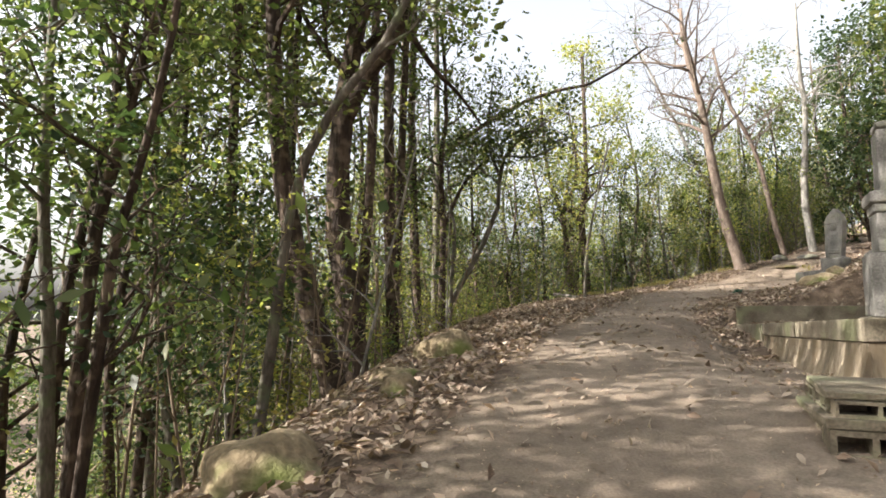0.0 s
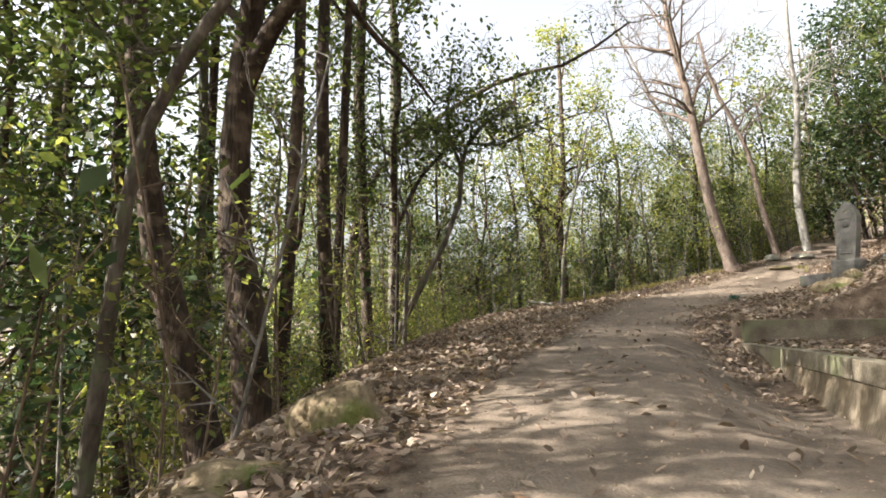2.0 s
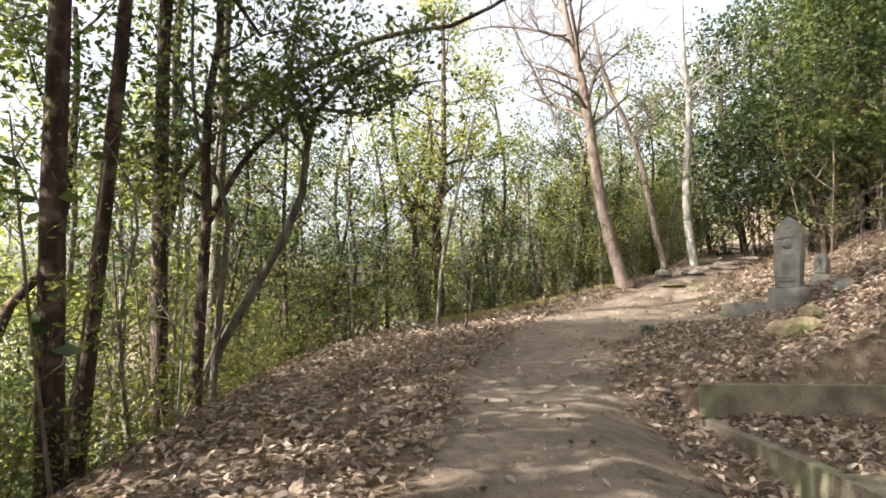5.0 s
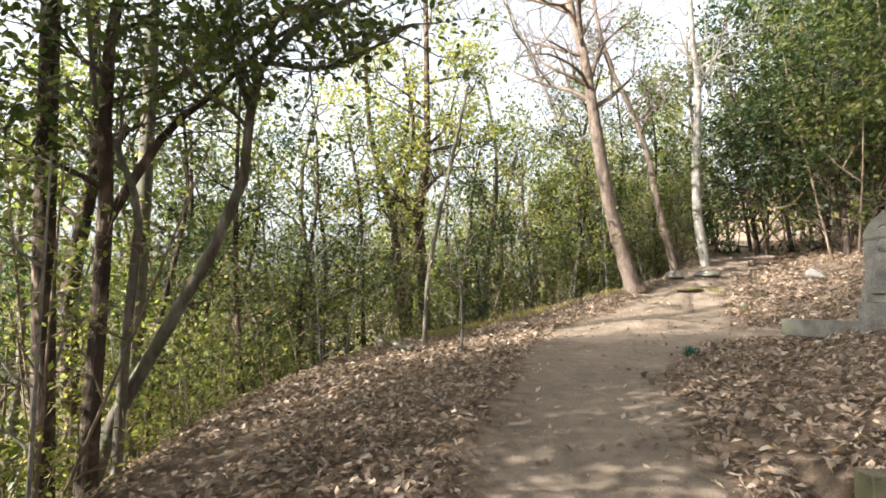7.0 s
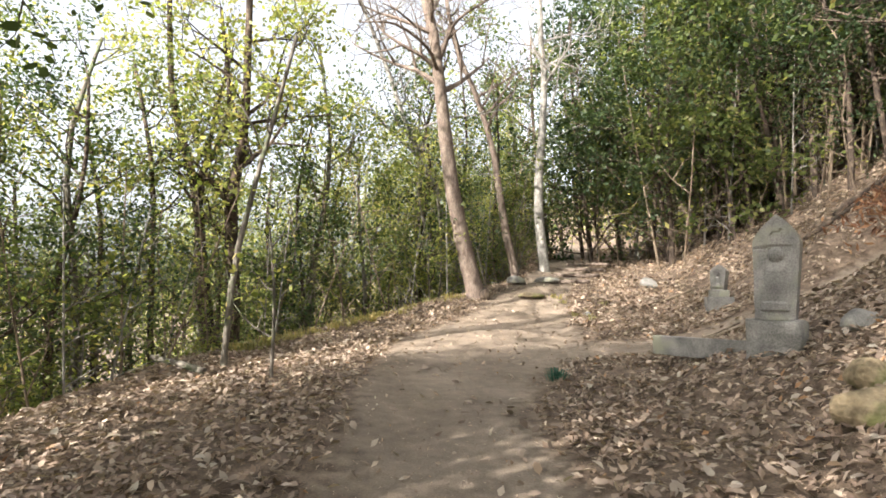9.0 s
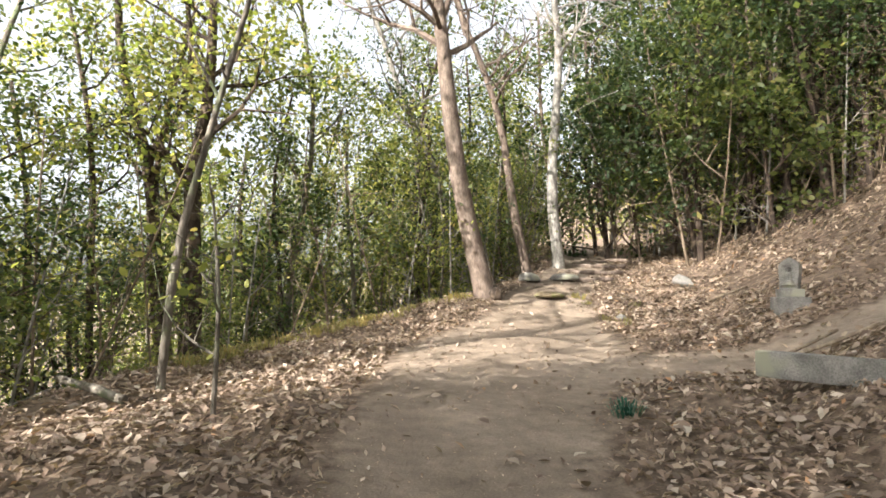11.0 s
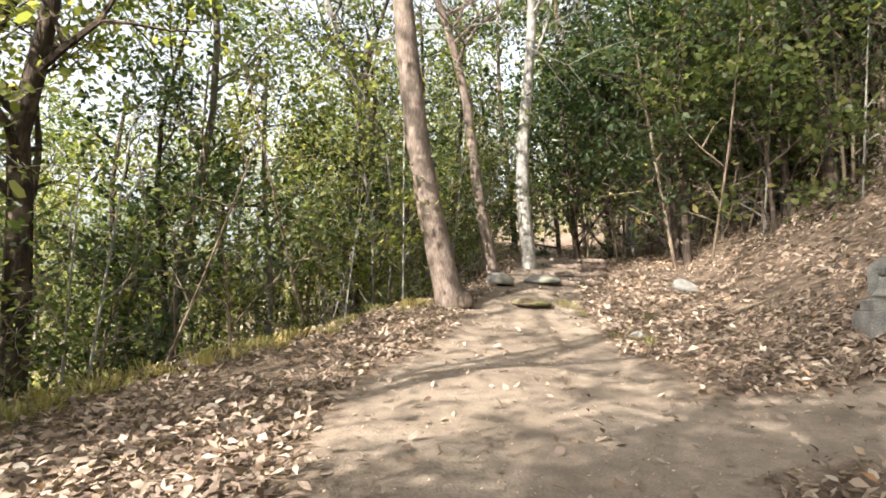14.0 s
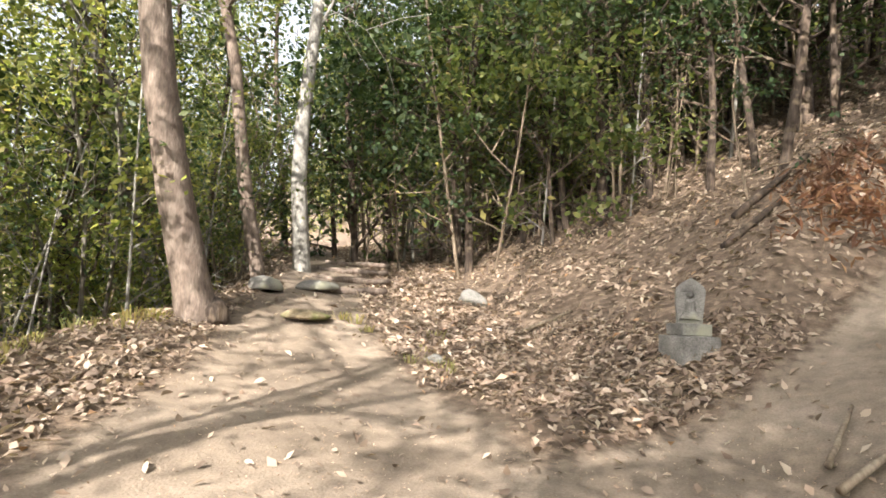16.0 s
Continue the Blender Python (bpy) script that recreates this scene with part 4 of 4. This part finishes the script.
def hollow_block(x, y, z, turn, high=0.15):
    """A building block with two cells open to the side."""
    bm = bmesh.new()
    L, D, Hh, t = 0.39, 0.19, high, 0.2 * high
    for cx, cz, lx, lz in ((0, Hh - t / 2, L, t), (0, t / 2, L, t), (-L / 2 + t / 2, Hh / 2, t, Hh - 2 * t), (L / 2 - t / 2, Hh / 2, t, Hh - 2 * t), (0, Hh / 2, t, Hh - 2 * t)):
        got = bmesh.ops.create_cube(bm, size=1.0)["verts"]
        for v in got:
            v.co = Vector((v.co.x * lx + cx, v.co.y * D, v.co.z * lz + cz))
    bmesh.ops.remove_doubles(bm, verts=bm.verts[:], dist=0.0005)
    ob = part("hollow_block", bm, M_concrete)
    ob.matrix_basis = pose(x, y, z, 0, 0, turn)
    return tagged(ob, "old hollow concrete block in a low stack", "concrete block", "stacked hollow blocks")


def slab(x, y, z, lx, ly, lz, turn, seed):
    ob = block("paving_slab", lx, ly, lz, M_concrete, None, 0.01, 0.008, seed)
    ob.matrix_basis = pose(x, y, z, 0, 0, turn)
    return tagged(ob, "thin grey-brown paving slab in a low stack", "paving slab", "stacked slabs")


sx, sy = 1.27, 4.08
sz = 0.39


def in_stack(u, v):
    """A place in the stack: u along its front, v back along its side."""
    c, t = math.cos(radians(-3)), math.sin(radians(-3))
    return sx + u * c - v * t, sy + u * t + v * c


slab(*in_stack(0.55, 0.5), sz - 0.06, 1.16, 1.06, 0.09, -4, 51)
for u in (0.2, 0.6, 1.0):
    hollow_block(*in_stack(u, 0.1), sz + 0.033, -3)
for v in (0.42, 0.82):
    hollow_block(*in_stack(0.1, v), sz + 0.033, -93)
slab(*in_stack(0.5, 0.52), sz + 0.186, 1.04, 1.0, 0.05, -2, 52)
for u in (0.24, 0.64):
    hollow_block(*in_stack(u, 0.14), sz + 0.239, -5, 0.085)
for v in (0.46, 0.86):
    hollow_block(*in_stack(0.13, v), sz + 0.239, -94, 0.085)
slab(*in_stack(0.52, 0.55), sz + 0.327, 0.98, 0.94, 0.035, -5, 53)
bm = bmesh.new()
bmesh.ops.create_cone(bm, cap_ends=False, segments=20, radius1=0.045, radius2=0.045, depth=0.2)
pipe = smooth(part("drain_pipe", bm, M_concrete))
sol = pipe.modifiers.new("wall", "SOLIDIFY")
sol.thickness = 0.012
pipe.matrix_basis = pose(2.06, 5.6, 0.72, 84, 0, -8)
tagged(pipe, "short open drain pipe set in the rendered wall", "pipe")

# ---- steps, logs and fallen wood ----
def log(label, a, b, radius, seed, mat=None, name="log"):
    A, B = Vector(a), Vector(b)
    rng = random.Random(seed)
    n = 8
    pts = [A.lerp(B, k / n) + Vector((rng.uniform(-1, 1), rng.uniform(-1, 1), rng.uniform(-1, 1))) * radius * 0.25 for k in range(n + 1)]
    ob = smooth(part(name, tube([p - A for p in pts], [radius * (1 - 0.25 * k / n) for k in range(n + 1)], 10, 0.14, rng), mat or M_wood_old))
    ob.matrix_basis = pose(*A)
    return tagged(ob, label, name.replace("_", " "))


for k, (x, y) in enumerate(((6.2, 27.3), (6.9, 28.2), (7.5, 29.1), (8.2, 30.0))):
    z = gz(x, y)
    log("weathered log holding an earth step", (x - 0.65, y + 0.3, z + 0.02), (x + 0.7, y - 0.25, z + 0.04), 0.075, 70 + k, M_bark_tan, "step_log")
rock("pale flat stone set in the lowest step", 5.75, 27.4, (0.34, 0.16, 0.11), 27, M_stone, -20, 0.1)
log("grey weathered log lying on the bank", (-2.1, 19.9, gz(-2.1, 19.9) + 0.08), (-2.95, 20.7, gz(-2.95, 20.7) + 0.22), 0.05, 80, M_bark_grey)
log("dry fallen branch on the side path", (5.0, 19.75, gz(5.0, 19.75) + 0.03), (6.4, 19.3, gz(6.4, 19.3) + 0.06), 0.03, 81, M_twig, "fallen_branch")
log("dry fallen branch on the side path", (5.3, 19.9, gz(5.3, 19.9) + 0.03), (6.2, 20.0, gz(6.2, 20.0) + 0.05), 0.022, 82, M_twig, "fallen_branch")
log("rotting branch lying on the hillside", (9.9, 22.6, gz(9.9, 22.6) + 0.05), (11.6, 22.0, gz(11.6, 22.0) + 0.12), 0.06, 83, M_bark_dark, "fallen_branch")
log("rotting branch lying on the hillside", (11.0, 22.9, gz(11.0, 22.9) + 0.04), (12.6, 22.3, gz(12.6, 22.3) + 0.2), 0.07, 84, M_bark_dark, "fallen_branch")
log("thin branch lying in the leaf litter", (7.6, 24.6, gz(7.6, 24.6) + 0.04), (8.3, 24.2, gz(8.3, 24.2) + 0.05), 0.03, 85, M_twig, "fallen_branch")
log("thin branch lying in the leaf litter", (11.5, 26.2, gz(11.5, 26.2) + 0.04), (13.4, 26.6, gz(13.4, 26.6) + 0.06), 0.05, 86, M_bark_dark, "fallen_branch")


def tuft(label, x, y, n, length, mat, seed, name="grass_tuft", spread=0.12):
    rng = random.Random(seed)
    v, f = [], []
    for k in range(n):
        a, r = rng.uniform(0, 6.28), rng.random() * spread
        p = Vector((math.cos(a) * r, math.sin(a) * r, 0))
        out = Vector((math.cos(a), math.sin(a), 0)) * length * rng.uniform(0.3, 0.8)
        h = length * rng.uniform(0.4, 1.0)
        side = Vector((-math.sin(a), math.cos(a), 0)) * 0.007
        pts = [p, p + out * 0.5 + Vector((0, 0, h * 0.8)), p + out + Vector((0, 0, h * 0.75))]
        o = len(v)
        v += [pts[0] - side, pts[0] + side, pts[1] - side, pts[1] + side, pts[2]]
        f += [(o, o + 1, o + 3, o + 2), (o + 2, o + 3, o + 4)]
    ob = part(name, (v, f), mat)
    ob.matrix_basis = pose(x, y, gz(x, y) - 0.01)
    return tagged(ob, label, name.replace("_", " "))


M_blade = leafy("blue_green_blades", [(0, (0.02, 0.07, 0.05)), (0.6, (0.04, 0.12, 0.085)), (1, (0.07, 0.16, 0.11))], 0.2)
M_straw = leafy("dry_straw", [(0, (0.25, 0.2, 0.09)), (0.6, (0.38, 0.32, 0.16)), (1, (0.2, 0.22, 0.07))], 0.3)
M_frond = leafy("dead_red_fronds", [(0, (0.09, 0.045, 0.03)), (0.5, (0.17, 0.085, 0.055)), (1, (0.28, 0.17, 0.11))], 0.2, 0.8)
tuft("blue-green blades of a small plant in the path", 2.32, 18.35, 70, 0.2, M_blade, 91)
rt = random.Random(12)
for k in range(70):
    y = rt.uniform(22, 26)
    x = crest(y) + rt.uniform(-0.15, 0.5)
    tuft("dry yellow-green grass tuft on the sunlit bank", x, y, 26, rt.uniform(0.12, 0.24), M_straw, 100 + k, spread=0.16)
for k in range(8):
    x, y = rt.uniform(4.3, 5.6), rt.uniform(23.5, 26)
    tuft("dry grass tuft at the path edge", x + 0.6, y, 22, rt.uniform(0.1, 0.2), M_straw, 200 + k, spread=0.14)


def frond_heap(x, y, size, n, seed):
    rng = np.random.default_rng(seed)
    p = rng.normal(size=(n, 3)) * np.array([size, size * 0.8, size * 0.22])
    p[:, 2] = np.abs(p[:, 2]) + ground_z(x + p[:, 0], y + p[:, 1]) - gz(x, y) + 0.02
    ob = new("dead_fern_heap", leaf_mesh("dead_fern_heap", p, rng.normal(size=(n, 3)) + np.array([0, 0, 0.6]), 0.2 * (0.5 + rng.random(n)), M_frond, rng, 0.22, 0.2))
    ob.matrix_basis = pose(x, y, gz(x, y))
    return tagged(ob, "heap of dead red-brown fern fronds on the hillside", "dead ferns", kind="stuff")


frond_heap(10.8, 21.2, 0.45, 500, 2)
frond_heap(11.8, 21.6, 0.5, 500, 3)

# ---- houses in the valley ----
M_wall = mottled("pale_render", (0.5, 0.48, 0.45), (0.6, 0.58, 0.55), (0.7, 0.68, 0.65), 0.5, 6, 0.9)
M_roof = mottled("grey_roof_tiles", (0.2, 0.2, 0.21), (0.3, 0.3, 0.31), (0.4, 0.4, 0.4), 0.6, 8, 0.6)
M_pane = mottled("dark_window", (0.03, 0.035, 0.04), (0.05, 0.055, 0.06), (0.07, 0.075, 0.08), 1, 5, 0.2)


def house(x, y, lx, ly, h, turn):
    ob = thing("house", "pale two-storey house with a grey pitched roof in the valley", "house", (x, y, gz(x, y)), turn, "houses in the valley")
    block("wall", lx, ly, h, M_wall, ob, 0.03, 0.0)
    o, r = 0.5, h + 1.8
    a, b = lx / 2 + o, ly / 2 + o
    v = [(-a, -b, h), (a, -b, h), (a, b, h), (-a, b, h), (-a, 0, r), (a, 0, r)]
    part("roof", (v, [(0, 1, 5, 4), (2, 3, 4, 5), (0, 4, 3), (1, 2, 5), (3, 2, 1, 0)]), M_roof, ob)
    for side in (-1, 1):
        for lev in (1.1, 3.6):
            for k in (-0.28, 0, 0.28):
                bm = bmesh.new()
                bmesh.ops.create_cube(bm, size=1.0, matrix=Matrix.Diagonal((1.3, 0.08, 1.1, 1)))
                w = part("window", bm, M_pane, ob)
                w.location = (k * lx, side * (ly / 2 + 0.03), lev + 0.55)


rh = random.Random(9)
for n in range(14):
    house(rh.uniform(-110, -55), rh.uniform(-10, 90), rh.uniform(8, 12), rh.uniform(6.5, 8), 5.4, rh.uniform(0, 180))
